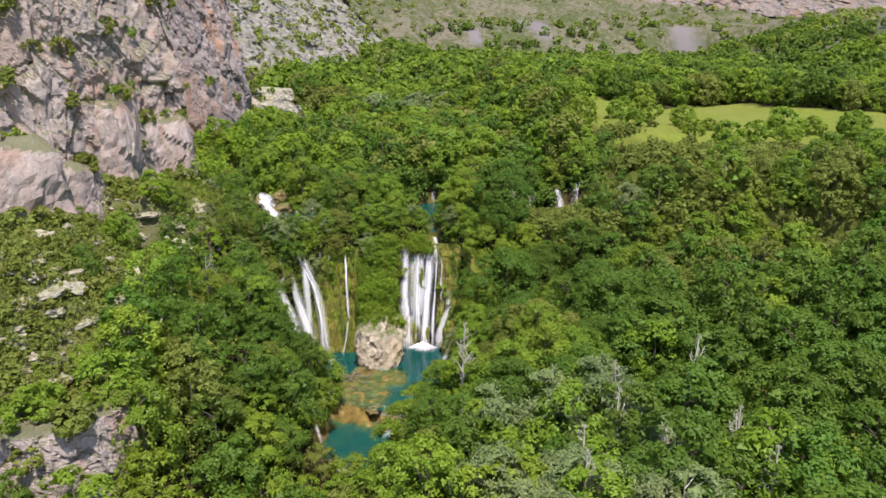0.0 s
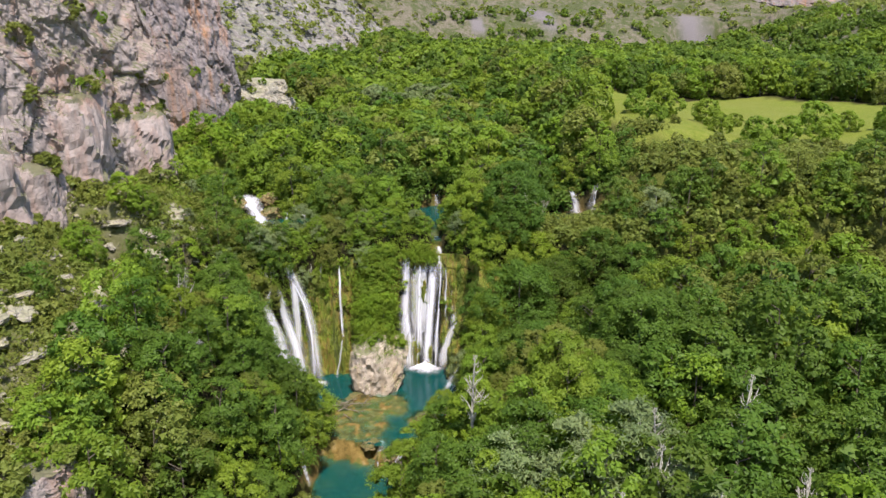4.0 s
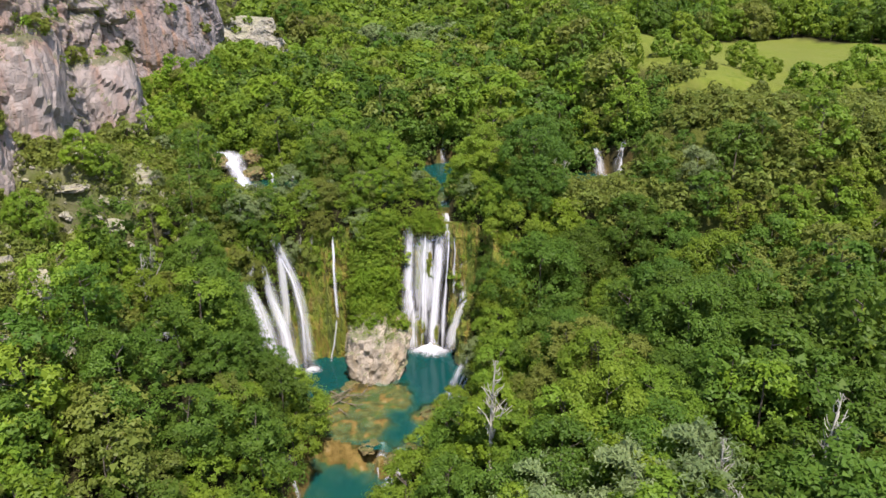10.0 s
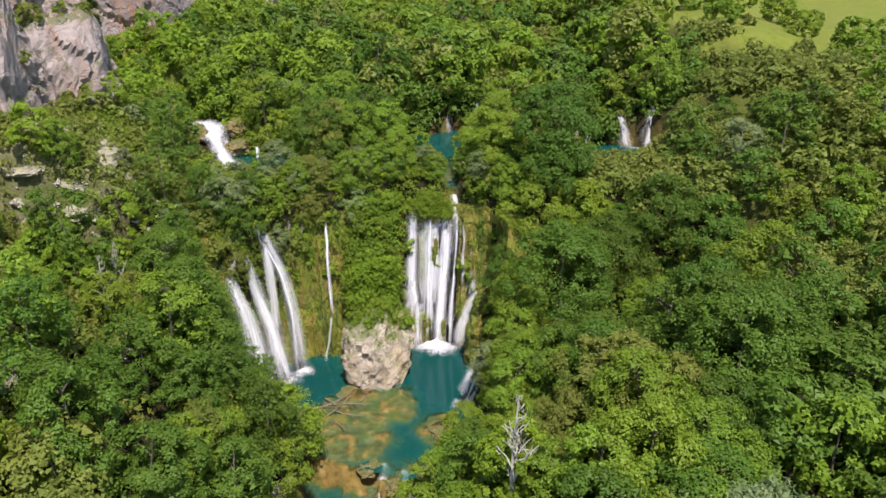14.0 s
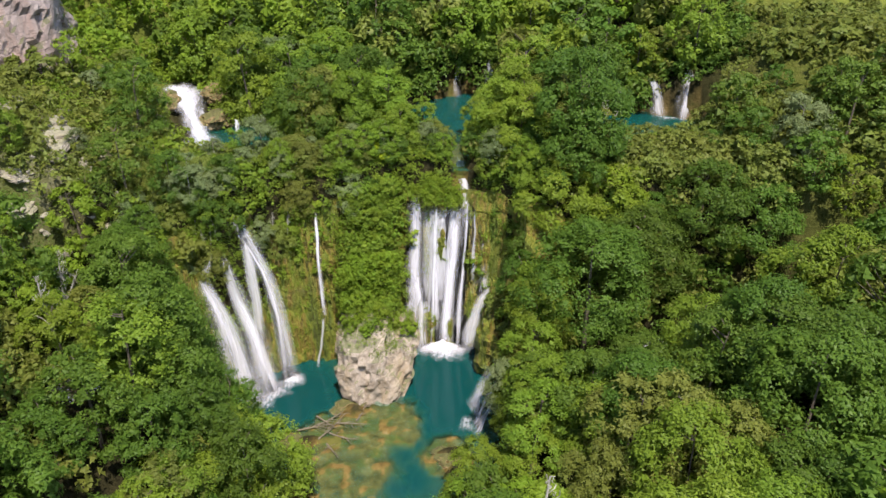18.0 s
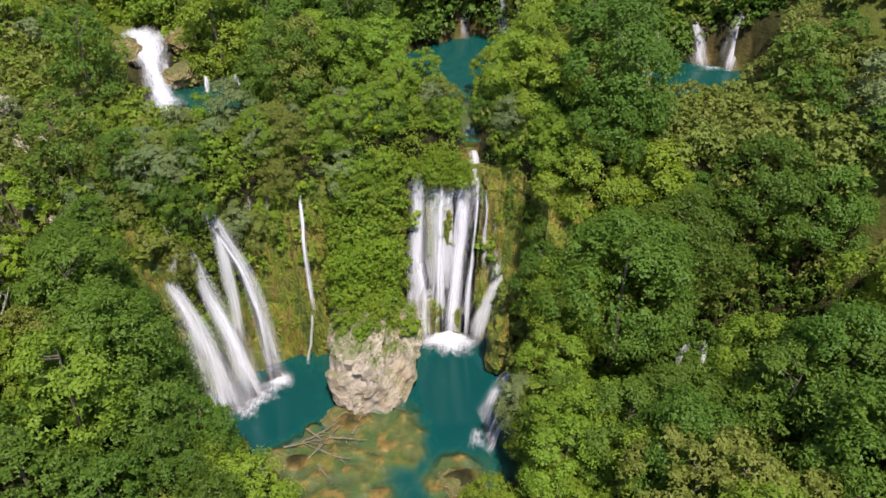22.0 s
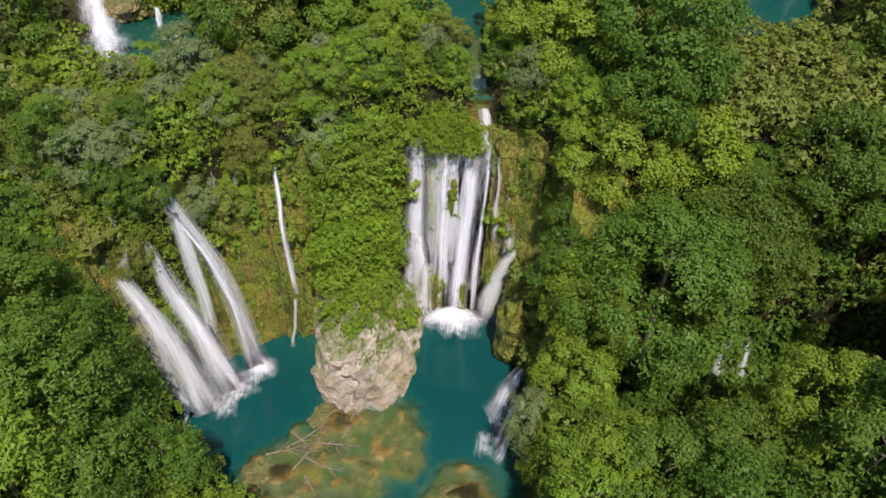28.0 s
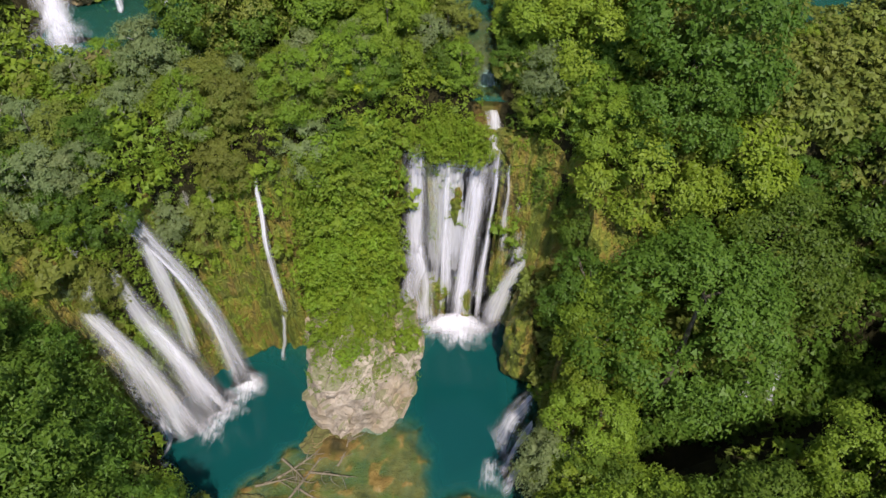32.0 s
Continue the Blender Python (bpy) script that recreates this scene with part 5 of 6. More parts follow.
# shrubs on the rock faces
def shrubs_on(co, keys, count, lo, hi, scale, seed, need=0.45):
    r = np.random.default_rng(seed)
    nu, nv = co.shape[:2]
    made, tries = 0, 0
    while made < count and tries < count * 60:
        tries += 1
        i, j = int(r.integers(2, nu - 3)), int(r.integers(2, int(nv * 0.94)))
        p = co[i, j]
        if not lo <= p[2] <= hi:
            continue
        a, b = co[i + 1, j] - co[i - 1, j], co[i, j + 1] - co[i, j - 1]
        n = np.cross(a, b)
        n /= np.linalg.norm(n) + 1e-9
        if abs(n[2]) < need:
            continue
        plant(keys[int(r.integers(len(keys)))], float(p[0]), float(p[1]), scale * float(r.uniform(0.6, 1.4)), float(p[2]) - 0.1)
        made += 1


shrubs_on(near_co, ["shrub2", "shrub2", "shrub2", "shrub1"], 64, 22, 66, 0.85, 1, 0.5)
shrubs_on(near_co, ["shrub2"], 16, 22, 62, 1.6, 8, 0.3)
for bx, by, bz, br, _turn, _seed in BUTTRESSES:
    for k in range(7):
        a, r = rng.uniform(0, 6.28), math.sqrt(rng.uniform()) * 0.8
        plant("shrub2" if k % 3 else "shrub1", bx + br[0] * r * math.cos(a), by + br[1] * r * math.sin(a), rng.uniform(0.45, 0.95), bz + br[2] * 0.96)
    for k in range(4):
        plant("shrub2", bx + br[0] * rng.uniform(0.5, 1.1), by - br[1] * rng.uniform(0.6, 1.1), rng.uniform(0.8, 1.5))
nrm = np.cross(near_co[2:, 1:-1] - near_co[:-2, 1:-1], near_co[1:-1, 2:] - near_co[1:-1, :-2])
flat = np.abs(nrm[..., 2]) / (np.linalg.norm(nrm, axis=-1) + 1e-9)
spots_on = near_co[1:-1, 1:-1][(flat > 0.5) & (near_co[1:-1, 1:-1, 2] < 68)]
tops_on = np.array([(bx + br[0] * 0.95 * q * math.cos(a), by + br[1] * 0.95 * q * math.sin(a), bz + br[2] * (1.0 - 0.06 * q)) for bx, by, bz, br, _turn, _seed in BUTTRESSES for a, q in zip(rng.uniform(0, 6.28, 70), np.sqrt(rng.uniform(0, 1, 70)))])
spots_on = np.concatenate([spots_on[rng.integers(0, len(spots_on), 1500 - len(tops_on))], tops_on])
mass_of("ledge_herbs", spots_on[:, 0], spots_on[:, 1], spots_on[:, 2] - 0.15, rng.uniform(0.12, 0.42, 1500), LEAF_OLIVE, "olive tufts and dwarf shrubs on the cliff ledges", 44, 0.40)
shrubs_on(back_co, ["shrub2", "shrub1"], 22, 29, 95, 0.9, 2, 0.4)
shrubs_on(ledge_co, ["shrub2", "shrub3"], 16, 29, 39, 0.7, 3)
shrubs_on(outcrop_co, ["shrub2", "shrub1"], 14, 7, 15, 0.7, 4)
shrubs_on(outcrop_co[:, -9:], ["shrub2", "shrub1"], 22, 5, 20, 1.0, 9, 0.2)
for k in range(8):
    a, r = rng.uniform(0, 6.28), math.sqrt(rng.uniform())
    x, y = -36 + 9 * r * math.cos(a), -47.5 + 4.0 * r * math.sin(a)
    plant("shrub2" if k % 3 else "shrub1", x, y, rng.uniform(0.5, 1.0))
shrubs_on(tufa_co, ["shrub1", "shrub3"], 26, 7.5, 17, 0.55, 5, 0.25)
shrubs_on(tufa_co[:86], ["shrub1", "shrub2"], 22, 1.0, 15, 0.8, 6, 0.05)
shrubs_on(tufa_co[196:], ["shrub1", "shrub2"], 20, 2.5, 14, 0.75, 7, 0.05)
for k in range(16):
    x = rng.uniform(-9.8, -4.8)
    h = rng.uniform(5.5, 16.5)
    plant(["shrub1", "shrub1", "shrub3"][k % 3], x, float(wall_y(x)) - 0.6 + 0.16 * h, rng.uniform(0.42, 0.72), h)
for k in range(26):
    h = rng.uniform(1.0, 9.5)
    y = rng.uniform(-21, -2)
    plant(["shrub1", "shrub1", "shrub2"][k % 3], 4.9 + 0.10 * h + 0.05 * abs(y + 6) + rng.uniform(0, 1.0), y, rng.uniform(0.4, 0.7), h)

# ---- the block between the falls ----
block = rock_lump("travertine_block", (4.5, 4.2, 6.4), 4, BLOCK_ROCK, None, 130, 70, 0.24, 3.0)
P = np.empty(len(block.data.vertices) * 3)
block.data.vertices.foreach_get("co", P)
P = P.reshape(-1, 3)
h = np.clip((P[:, 2] + 0.6) / 6.4, 0, 1)
knob = 0.12 * fbm(P[:, 0] * 0.9, P[:, 1] * 0.9, P[:, 2] * 0.9, 4, 71) + 0.12 * (cells(P[:, 0] * 0.55, P[:, 1] * 0.55, P[:, 2] * 0.55, 72)[2] - 0.5)
front = np.where(P[:, 1] < 0, 1.5 * (1 - h) ** 0.9, 0)
P = np.stack([P[:, 0] * (0.54 + 0.46 * h ** 0.75) * (1 + knob * 0.5) - 0.7 * (1 - h), P[:, 1] * (0.86 + 0.14 * h) * (1 + knob * 0.4) - front, P[:, 2]], 1)
block.data.vertices.foreach_set("co", P.ravel())
block.matrix_basis = pose(-6.6, -3.2, 0.2, 0, 0, 14)
tagged(block, "pale travertine boulder with shrubs growing on its top", "boulder")
block.data.update()
grown = [(block.matrix_basis @ q.co, q.normal.z) for q in block.data.vertices if q.co.z > 0.4 and q.normal.z > 0.1]
tops = [p for p, up in grown if up > 0.45 and p.z > 4.4]
for k in range(34):
    p = tops[int(rng.integers(len(tops)))]
    plant("shrub1" if k % 3 else "shrub3", p.x, p.y, rng.uniform(0.35, 0.6), p.z - 0.1)
high = np.array([p[:] for p, up in grown if (up > 0.4 and p.z > 5.2 - 1.0 * rng.uniform()) or (abs(p.x + 6.6 + 0.25 * (p.z - 4)) < 0.9 and p.z > 2.6 and rng.uniform() < 0.5) or (abs(p.x + 8.6) < 0.5 and 2.6 < p.z < 3.8)])
high = high[rng.integers(0, len(high), 250)]
mass_of("block_plants", high[:, 0], high[:, 1], high[:, 2] - 0.15, rng.uniform(0.22, 0.45, 250), LEAF_MID, "leafy plants covering the top of the block", 140, 0.28)
x = rng.uniform(-2.9, 1.1, 60)
h = rng.uniform(15.9, 18.2, 60)
mass_of("lip_bushes", x, 2.6 + 0.40 * (h - 15.9) + rng.uniform(-0.2, 0.2, 60), h - 0.6 - 0.30 * np.abs(x + 0.9), rng.uniform(0.35, 0.6, 60), LEAF_LIGHT, "bright green bushes hanging over the lip of the main fall", 190, 0.26)
boulder = rock_lump("boulder", (1.0, 0.8, 0.6), 2, PALE_ROCK, None, 15, 9, 0.45)
tagged(boulder, "pale limestone boulder on the grassy slope", "boulder", "boulders on the slope")
first = True
for k in range(150):
    if k < 60:
        x, y = rng.normal(-41, 5), rng.normal(-4, 11)
    else:
        x, y = rng.normal(-39, 5), rng.normal(-33, 7)
    m = pose(x, y, float(ground_z(x, y)) + 0.15, rng.uniform(-15, 15), rng.uniform(-15, 15), rng.uniform(0, 360)) @ Matrix.Diagonal((*(float(0.3 + 1.3 * rng.uniform() ** 2) * np.array([1.3, 1.0, rng.uniform(0.35, 0.8)])), 1))
    if first:
        boulder.matrix_basis, first = m, False
    else:
        b0 = boulder.matrix_basis.copy()
        boulder.matrix_basis = Matrix.Identity(4)
        copy_thing(boulder, m)
        boulder.matrix_basis = b0


for k in range(42):
    x, y = rng.normal(-37, 3.5), rng.normal(72, 8)
    b0 = boulder.matrix_basis.copy()
    boulder.matrix_basis = Matrix.Identity(4)
    copy_thing(boulder, pose(x, y, float(ground_z(x, y)) + 0.3, rng.uniform(-15, 15), 0, rng.uniform(0, 360)) @ Matrix.Scale(float(rng.uniform(0.8, 2.2)), 4))
    boulder.matrix_basis = b0
for k, (x, y, z, r) in enumerate(((4.4, -2.6, 2.4, (1.4, 1.7, 2.7)), (4.7, -0.6, 3.6, (1.2, 1.4, 2.6)), (-13.2, -13.6, -0.1, (1.1, 0.8, 0.5)), (0.8, -14.9, -0.1, (1.5, 1.2, 0.6)), (-0.6, -21.4, -0.4, (1.3, 1.0, 0.6)), (-5.6, -20.2, -0.4, (1.0, 0.8, 0.5)), (-8.6, -8.6, -0.1, (1.6, 0.9, 0.5)), (-3.2, -22.0, -1.0, (0.9, 0.8, 0.7)), (-24.5, 12.5, 20.0, (1.6, 1.4, 1.0)), (-31.0, 16.0, 20.6, (1.8, 1.4, 1.1)), (-26.6, 19.0, 20.8, (1.2, 1.0, 1.0)), (-22.0, 6.0, 19.2, (1.0, 0.8, 0.6)))):
    ob = rock_lump("mossy_boulder", r, 50 + k, TUFA if k < 2 else RIVER_ROCK, None, 40, 22, 0.4, 2.4)
    ob.matrix_basis = pose(x, y, z, 0, 0, float(rng.uniform(0, 360)))
    tagged(ob, "moss-grown brown boulder at the water's edge", "boulder")


def driftwood(x, y, z, turn, length):
    root = empty("driftwood", (x, y, z))
    root.rotation_euler = (0, 0, radians(turn))
    v, f = tube((-length / 2, 0, 0.1), (length / 2, 0.2, 0.35), 0.09, 0.03, 6, 0.15, 6)
    mesh_object("stem", v, f, BARK_DRIFT, root)
    for k in range(5):
        a = rng.uniform(-0.3, 0.4) * length
        v, f = tube((a, 0.1, 0.2), (a + rng.uniform(0.3, 1.2), rng.uniform(-0.9, 0.9), rng.uniform(0.15, 0.7)), 0.04, 0.012, 5, 0.12, 4)
        mesh_object("branch", v, f, BARK_DRIFT, root)
    return tagged(root, "grey-brown driftwood branch stranded on the shoal", "driftwood")


for q in ((-10.2, -10.6, -0.05, 35, 3.4), (-8.8, -12.8, -0.05, -25, 3.0), (-7.4, -9.6, 0.0, 70, 2.2), (-11.6, -12.0, 0.1, 10, 2.6), (-9.4, -14.6, -0.1, -60, 2.4), (-9.8, -11.8, 0.1, 55, 3.6), (-8.2, -11.4, 0.1, -10, 2.8), (-7.0, -7.8, 0.1, 100, 2.0), (-10.6, -11.2, 0.15, -45, 2.4)):
    driftwood(*q)
for x, y, z, k in ((-20.7, -4.7, 15.0, 0.24), (-21.3, -5.0, 14.9, 0.26), (-20.2, -4.3, 15.2, 0.22), (-21.9, -4.8, 15.0, 0.26), (-21.0, -5.3, 14.6, 0.22), (-5.6, -0.6, 8.8, 0.18), (-5.2, -0.4, 9.0, 0.16), (-16.0, -1.2, 14.2, 0.24), (-14.8, -0.8, 14.0, 0.24), (-6.2, -0.2, 7.2, 0.22)):
    plant("bare", x, y, k, z, label="tangle of dry grey twigs on the wall")
for x, y in ((-24, -14), (-27, -20)):
    plant("bare", x, y, 0.8)


# ---- falling water ----
def sheet(name, line, widths, mat, parent, seed, out=0.25, face=(0.0, -1.0)):
    """One veil of water down a line of points, spreading as the widths say, with a wavy rim."""
    nu, nv = 15, 36
    p = np.array(line, float)
    s = np.linspace(0, 1, len(p))
    t = np.linspace(0, 1, nv)
    c = np.stack([np.interp(t, s, p[:, k]) for k in range(3)], 1)
    for _ in range(3):
        c[1:-1] = (c[:-2] + 2 * c[1:-1] + c[2:]) / 4
    w = np.interp(t, np.linspace(0, 1, len(widths)), widths)
    w = w * (1 + 0.14 * vnoise(t * 4, 0 * t, seed, seed) + 0.03 * vnoise(t * 13, 0 * t, seed, seed + 1))
    f = np.array([face[0], face[1], 0.0])
    f /= np.linalg.norm(f)
    side = np.array([-f[1], f[0], 0.0])
    u = np.linspace(-0.5, 0.5, nu)
    shift = (0.10 + 0.05 * w) * vnoise(t * 3.5, 0 * t, seed, seed + 2) * np.minimum(1, 4 * t)
    w = w * 1.3
    V = c[None] + side * ((u[:, None] + 0 * t[None]) * w[None] + shift[None])[..., None]
    bulge = 0.5 * out * (1 - (2 * u[:, None]) ** 2) + 0.10 * vnoise(u[:, None] * w.max() * 2.2, t[None] * 1.2, seed, seed)
    V = V + f * bulge[..., None]
    ob = mesh_object(name, V.reshape(-1, 3), grid_faces(nu, nv), mat, parent)
    length = np.linalg.norm(np.diff(c, axis=0), axis=1).sum()
    uv = np.stack([u[:, None] * np.sqrt(w * w.mean())[None] + seed * 5.3 + 0.10 * vnoise(u[:, None] * 3, t[None] * 4, seed, seed + 8), np.repeat((t * length + seed * 3.7)[None], nu, 0)], -1)
    set_uv(ob, uv.reshape(-1, 2))
    rim = sst(0.0, 1.05, 1 - np.abs(2 * u[:, None]) + 0.28 * vnoise(u[:, None] * 5, t[None] * 3, seed, seed + 4)) * sst(0.0, 0.10, t[None] + 0.05 * vnoise(u[:, None] * 6, 0 * t[None], seed, seed + 5)) * (1 - 0.35 * sst(0.85, 1.0, t[None]))
    set_value(ob, "edge", rim)
    return ob


def foam(name, cx, cy, z, rx, ry, parent, seed, height=0.25):
    n, m = 48, 14
    a = np.linspace(0, 2 * math.pi, n, endpoint=False)[:, None]
    r = np.linspace(0.02, 1, m)[None]
    wob = 1 + 0.3 * vnoise(np.cos(a) * 2 + seed, np.sin(a) * 2, 0, seed)
    X, Y = cx + rx * r * wob * np.cos(a), cy + ry * r * wob * np.sin(a)
    Z = z + 0.03 + height * (1 - r) ** 1.5 * (1 + 0.5 * vnoise(X * 2.5, Y * 2.5, 0, seed)) + 0 * a
    ob = mesh_object(name, np.stack([X, Y, Z], -1).reshape(-1, 3), grid_faces(n, m, True), SPLASH if height > 0.3 else FOAM, parent)
    set_uv(ob, np.stack([X, Y], -1).reshape(-1, 2))
    set_value(ob, "edge", np.clip(1.25 * (1 - r) + 0 * a, 0, 1))
    return ob


def waterfall(label, lines, foams=(), mat=None):
    root = empty("waterfall", lines[0][0][-1])
    inv = Matrix.Translation(root.location).inverted()
    for k, (line, widths, dense, layers, face) in enumerate(lines):
        side = np.array([-face[1], face[0], 0.0]) / math.hypot(*face)
        for q in range(layers if mat or dense is None else layers + 1):
            p, w = np.array(line, float), np.array(widths, float)
            if mat or dense is None:
                p = p + side * rng.normal(0, 0.10) * (q > 0)
                w, look_of = w * (1.15 - 0.16 * q), mat or FALL_MIST
            elif q == 0:
                w, look_of = w * 1.3, FALL_THIN if dense else FALL_MIST
            else:
                lie = rng.uniform(-0.2, 0.2)
                p = p + side * (lie * np.interp(np.linspace(0, 1, len(p)), np.linspace(0, 1, len(w)), w))[:, None]
                if q > 1:
                    p[0] = p[0] + (p[1] - p[0]) * rng.uniform(0, 0.25)
                w, look_of = w * rng.uniform(0.55, 0.9), FALL_DENSE if dense else FALL_THIN
            ob = sheet("veil", [tuple(a) for a in p], list(w), look_of, root, k * 7 + q + 1 + len(label), 0.08 + 0.09 * q, face=face)
            ob.matrix_parent_inverse = inv
    for k2, fo in enumerate(foams):
        ob = foam("foam", *fo[:5], root, 31 + k2, *fo[5:])
        ob.matrix_parent_inverse = inv
    return tagged(root, label, "waterfall")


S = (0.0, -1.0)
waterfall("tall white main waterfall in several veils falling into the pool", [
    ([(1.1, 8.4, 18.05), (1.2, 6.8, 17.85), (1.6, 5.2, 17.1), (1.7, 4.3, 15.9), (1.6, 3.6, 13.5)], [0.9, 1.1, 1.2, 1.1, 0.9], True, 2, S),
    ([(-0.6, 3.3, 15.4), (-0.7, 2.4, 8.0), (-0.9, 1.5, 0.0)], [5.6, 5.6, 5.8], None, 2, S),
    ([(-3.1, 3.4, 16.4), (-3.2, 2.6, 10.5), (-3.3, 1.9, 5.0)], [1.5, 1.7, 1.9], None, 2, S),
    ([(-3.1, 3.3, 16.2), (-3.2, 2.5, 11.5), (-3.2, 2.0, 6.5)], [0.8, 1.0, 1.2], False, 1, S),
    ([(-3.1, 2.0, 8.2), (-3.2, 1.2, 4.8), (-3.2, 0.7, 0.0)], [0.9, 2.4, 2.9], True, 2, S),
    ([(-3.8, 1.7, 5.4), (-3.9, 1.0, 2.6), (-3.9, 0.7, 0.0)], [0.5, 1.0, 1.2], False, 1, S),
    ([(-1.15, 2.9, 15.6), (-1.25, 2.3, 8.0), (-1.4, 1.4, 0.0)], [0.8, 0.95, 1.5], True, 2, S),
    ([(0.95, 3.1, 15.9), (0.6, 2.4, 8.0), (0.1, 1.2, 0.0)], [2.2, 2.0, 2.7], True, 3, S),
    ([(0.5, 2.9, 15.8), (0.2, 2.2, 8.0), (-0.3, 1.2, 0.0)], [0.8, 0.9, 1.6], True, 1, S),
    ([(1.95, 3.2, 16.0), (1.6, 2.4, 9.0), (1.0, 1.4, 0.0)], [0.6, 0.7, 1.2], True, 2, S),
    ([(2.6, 3.2, 15.0), (2.6, 2.4, 11.0), (2.5, 1.9, 7.5)], [0.3, 0.4, 0.5], False, 1, S),
    ([(3.9, 3.2, 13.2), (3.9, 2.4, 9.0), (3.6, 1.9, 6.0)], [0.3, 1.1, 1.7], False, 3, S),
    ([(4.3, 2.0, 7.0), (3.3, 1.4, 5.4), (2.5, 0.8, 2.6), (2.2, 0.5, 0.0)], [0.8, 1.3, 1.6, 1.9], False, 3, (-0.4, -1.0)),
], [(-0.6, 0.8, 0.0, 3.2, 1.3, 0.6), (-0.3, 0.7, 0.0, 2.6, 1.3, 0.75), (-0.5, 0.4, 0.0, 3.2, 1.7, 0.35), (-0.4, 0.1, 0.0, 3.0, 2.0, 0.2), (-0.4, -0.4, 0.0, 3.3, 2.3, 0.1)])
waterfall("fan of white water over a tufa buttress", [
    ([(-19.4, -2.2, 17.2), (-18.7, -2.9, 16.2), (-17.8, -3.5, 14.8), (-16.2, -4.0, 10.9), (-15.4, -4.4, 6.5), (-14.7, -4.9, 0.0)], [0.7, 1.1, 1.2, 1.1, 1.3, 1.8], False, 2, (0.25, -1)),
    ([(-18.2, -3.4, 15.2), (-16.4, -4.1, 11.2), (-15.5, -4.5, 6.5), (-14.8, -5.0, 0.0)], [0.5, 0.6, 0.8, 1.2], True, 1, (0.25, -1)),
    ([(-18.0, -3.5, 14.9), (-17.7, -4.2, 11.8), (-17.35, -4.8, 8.5), (-17.0, -5.4, 4.5)], [0.8, 1.0, 1.1, 1.0], False, 1, (0.25, -1)),
    ([(-19.8, -5.1, 14.4), (-19.0, -5.8, 11.6), (-18.2, -6.3, 8.9), (-17.2, -6.9, 5.9), (-16.4, -7.4, 0.0)], [0.6, 1.1, 1.7, 2.2, 2.6], False, 1, (0.5, -1)),
    ([(-18.6, -6.2, 10.2), (-17.4, -6.7, 6.6), (-16.2, -7.1, 0.0)], [0.7, 1.1, 1.5], True, 1, (0.5, -1)),
    ([(-20.2, -6.1, 14.7), (-21.0, -6.8, 12.4), (-20.2, -7.3, 10.4), (-19.4, -8.2, 7.0), (-18.6, -8.8, 2.6), (-18.2, -9.2, 0.0)], [0.4, 1.0, 1.5, 1.7, 1.8, 1.6], False, 1, (0.5, -1)),
    ([(-21.3, -6.7, 12.4), (-20.3, -7.3, 10.4), (-19.0, -7.9, 7.2), (-17.8, -8.4, 2.6), (-17.2, -8.6, 0.0)], [0.9, 1.5, 2.0, 2.4, 2.6], False, 1, (0.5, -1)),
    ([(-19.4, -8.9, 3.0), (-18.8, -9.7, 1.0), (-19.4, -10.6, 0.05)], [0.4, 0.7, 1.1], False, 1, (1, -0.6)),
], [(-14.7, -5.0, 0.0, 1.5, 1.3, 0.35), (-15.0, -5.6, 0.0, 1.9, 1.7, 0.15), (-15.8, -6.9, 0.0, 1.9, 1.8, 0.15), (-16.4, -7.8, 0.0, 1.7, 1.4, 0.25), (-17.0, -8.6, 0.0, 1.9, 1.5, 0.1), (-19.2, -11.0, 0.0, 0.9, 0.8, 0.2)])
waterfall("thin ribbon of water down the mossy wall", [
    ([(-12.4, 0.9, 16.0), (-12.0, -1.3, 12.0), (-11.6, -2.4, 6.0)], [0.5, 0.5, 0.6], True, 2, S),
    ([(-11.7, -2.5, 6.0), (-12.2, -2.7, 3.0), (-12.6, -2.9, 0.0)], [0.3, 0.3, 0.4], None, 1, S),
])
waterfall("side cascade spilling from the shaded bank", [
    ([(4.8, -6.6, 3.6), (3.7, -7.6, 2.2), (2.7, -8.8, 0.0)], [0.8, 1.6, 2.4], None, 2, (-1, -0.5)),
    ([(5.0, -8.2, 3.2), (4.0, -9.4, 1.8), (3.0, -10.6, 0.0)], [0.5, 1.0, 1.6], False, 2, (-1, -0.5)),
    ([(5.0, -9.8, 3.4), (4.0, -10.8, 1.6), (2.9, -11.8, 0.0)], [0.3, 0.6, 1.2], False, 2, (-1, -0.5)),
], [(2.3, -10.8, 0.0, 1.4, 1.9, 0.3)])
waterfall("white water over the outlet sill", [
    ([(-4.6, -19.4, 0.05), (-4.3, -21.0, -0.9), (-3.9, -23.0, -2.2)], [1.2, 1.6, 2.0], True, 2, S),
    ([(-2.2, -20.6, 0.05), (-2.2, -22.2, -1.0), (-2.2, -23.8, -2.2)], [1.4, 1.8, 2.2], True, 2, S),
    ([(0.6, -22.6, 0.02), (0.5, -24.0, -1.0), (0.2, -25.4, -2.2)], [2.0, 2.4, 2.4], True, 2, S),
], [(-2.8, -24.0, -2.2, 2.8, 1.4, 0.3), (0.2, -25.6, -2.2, 1.8, 1.0, 0.2)], RAPID)
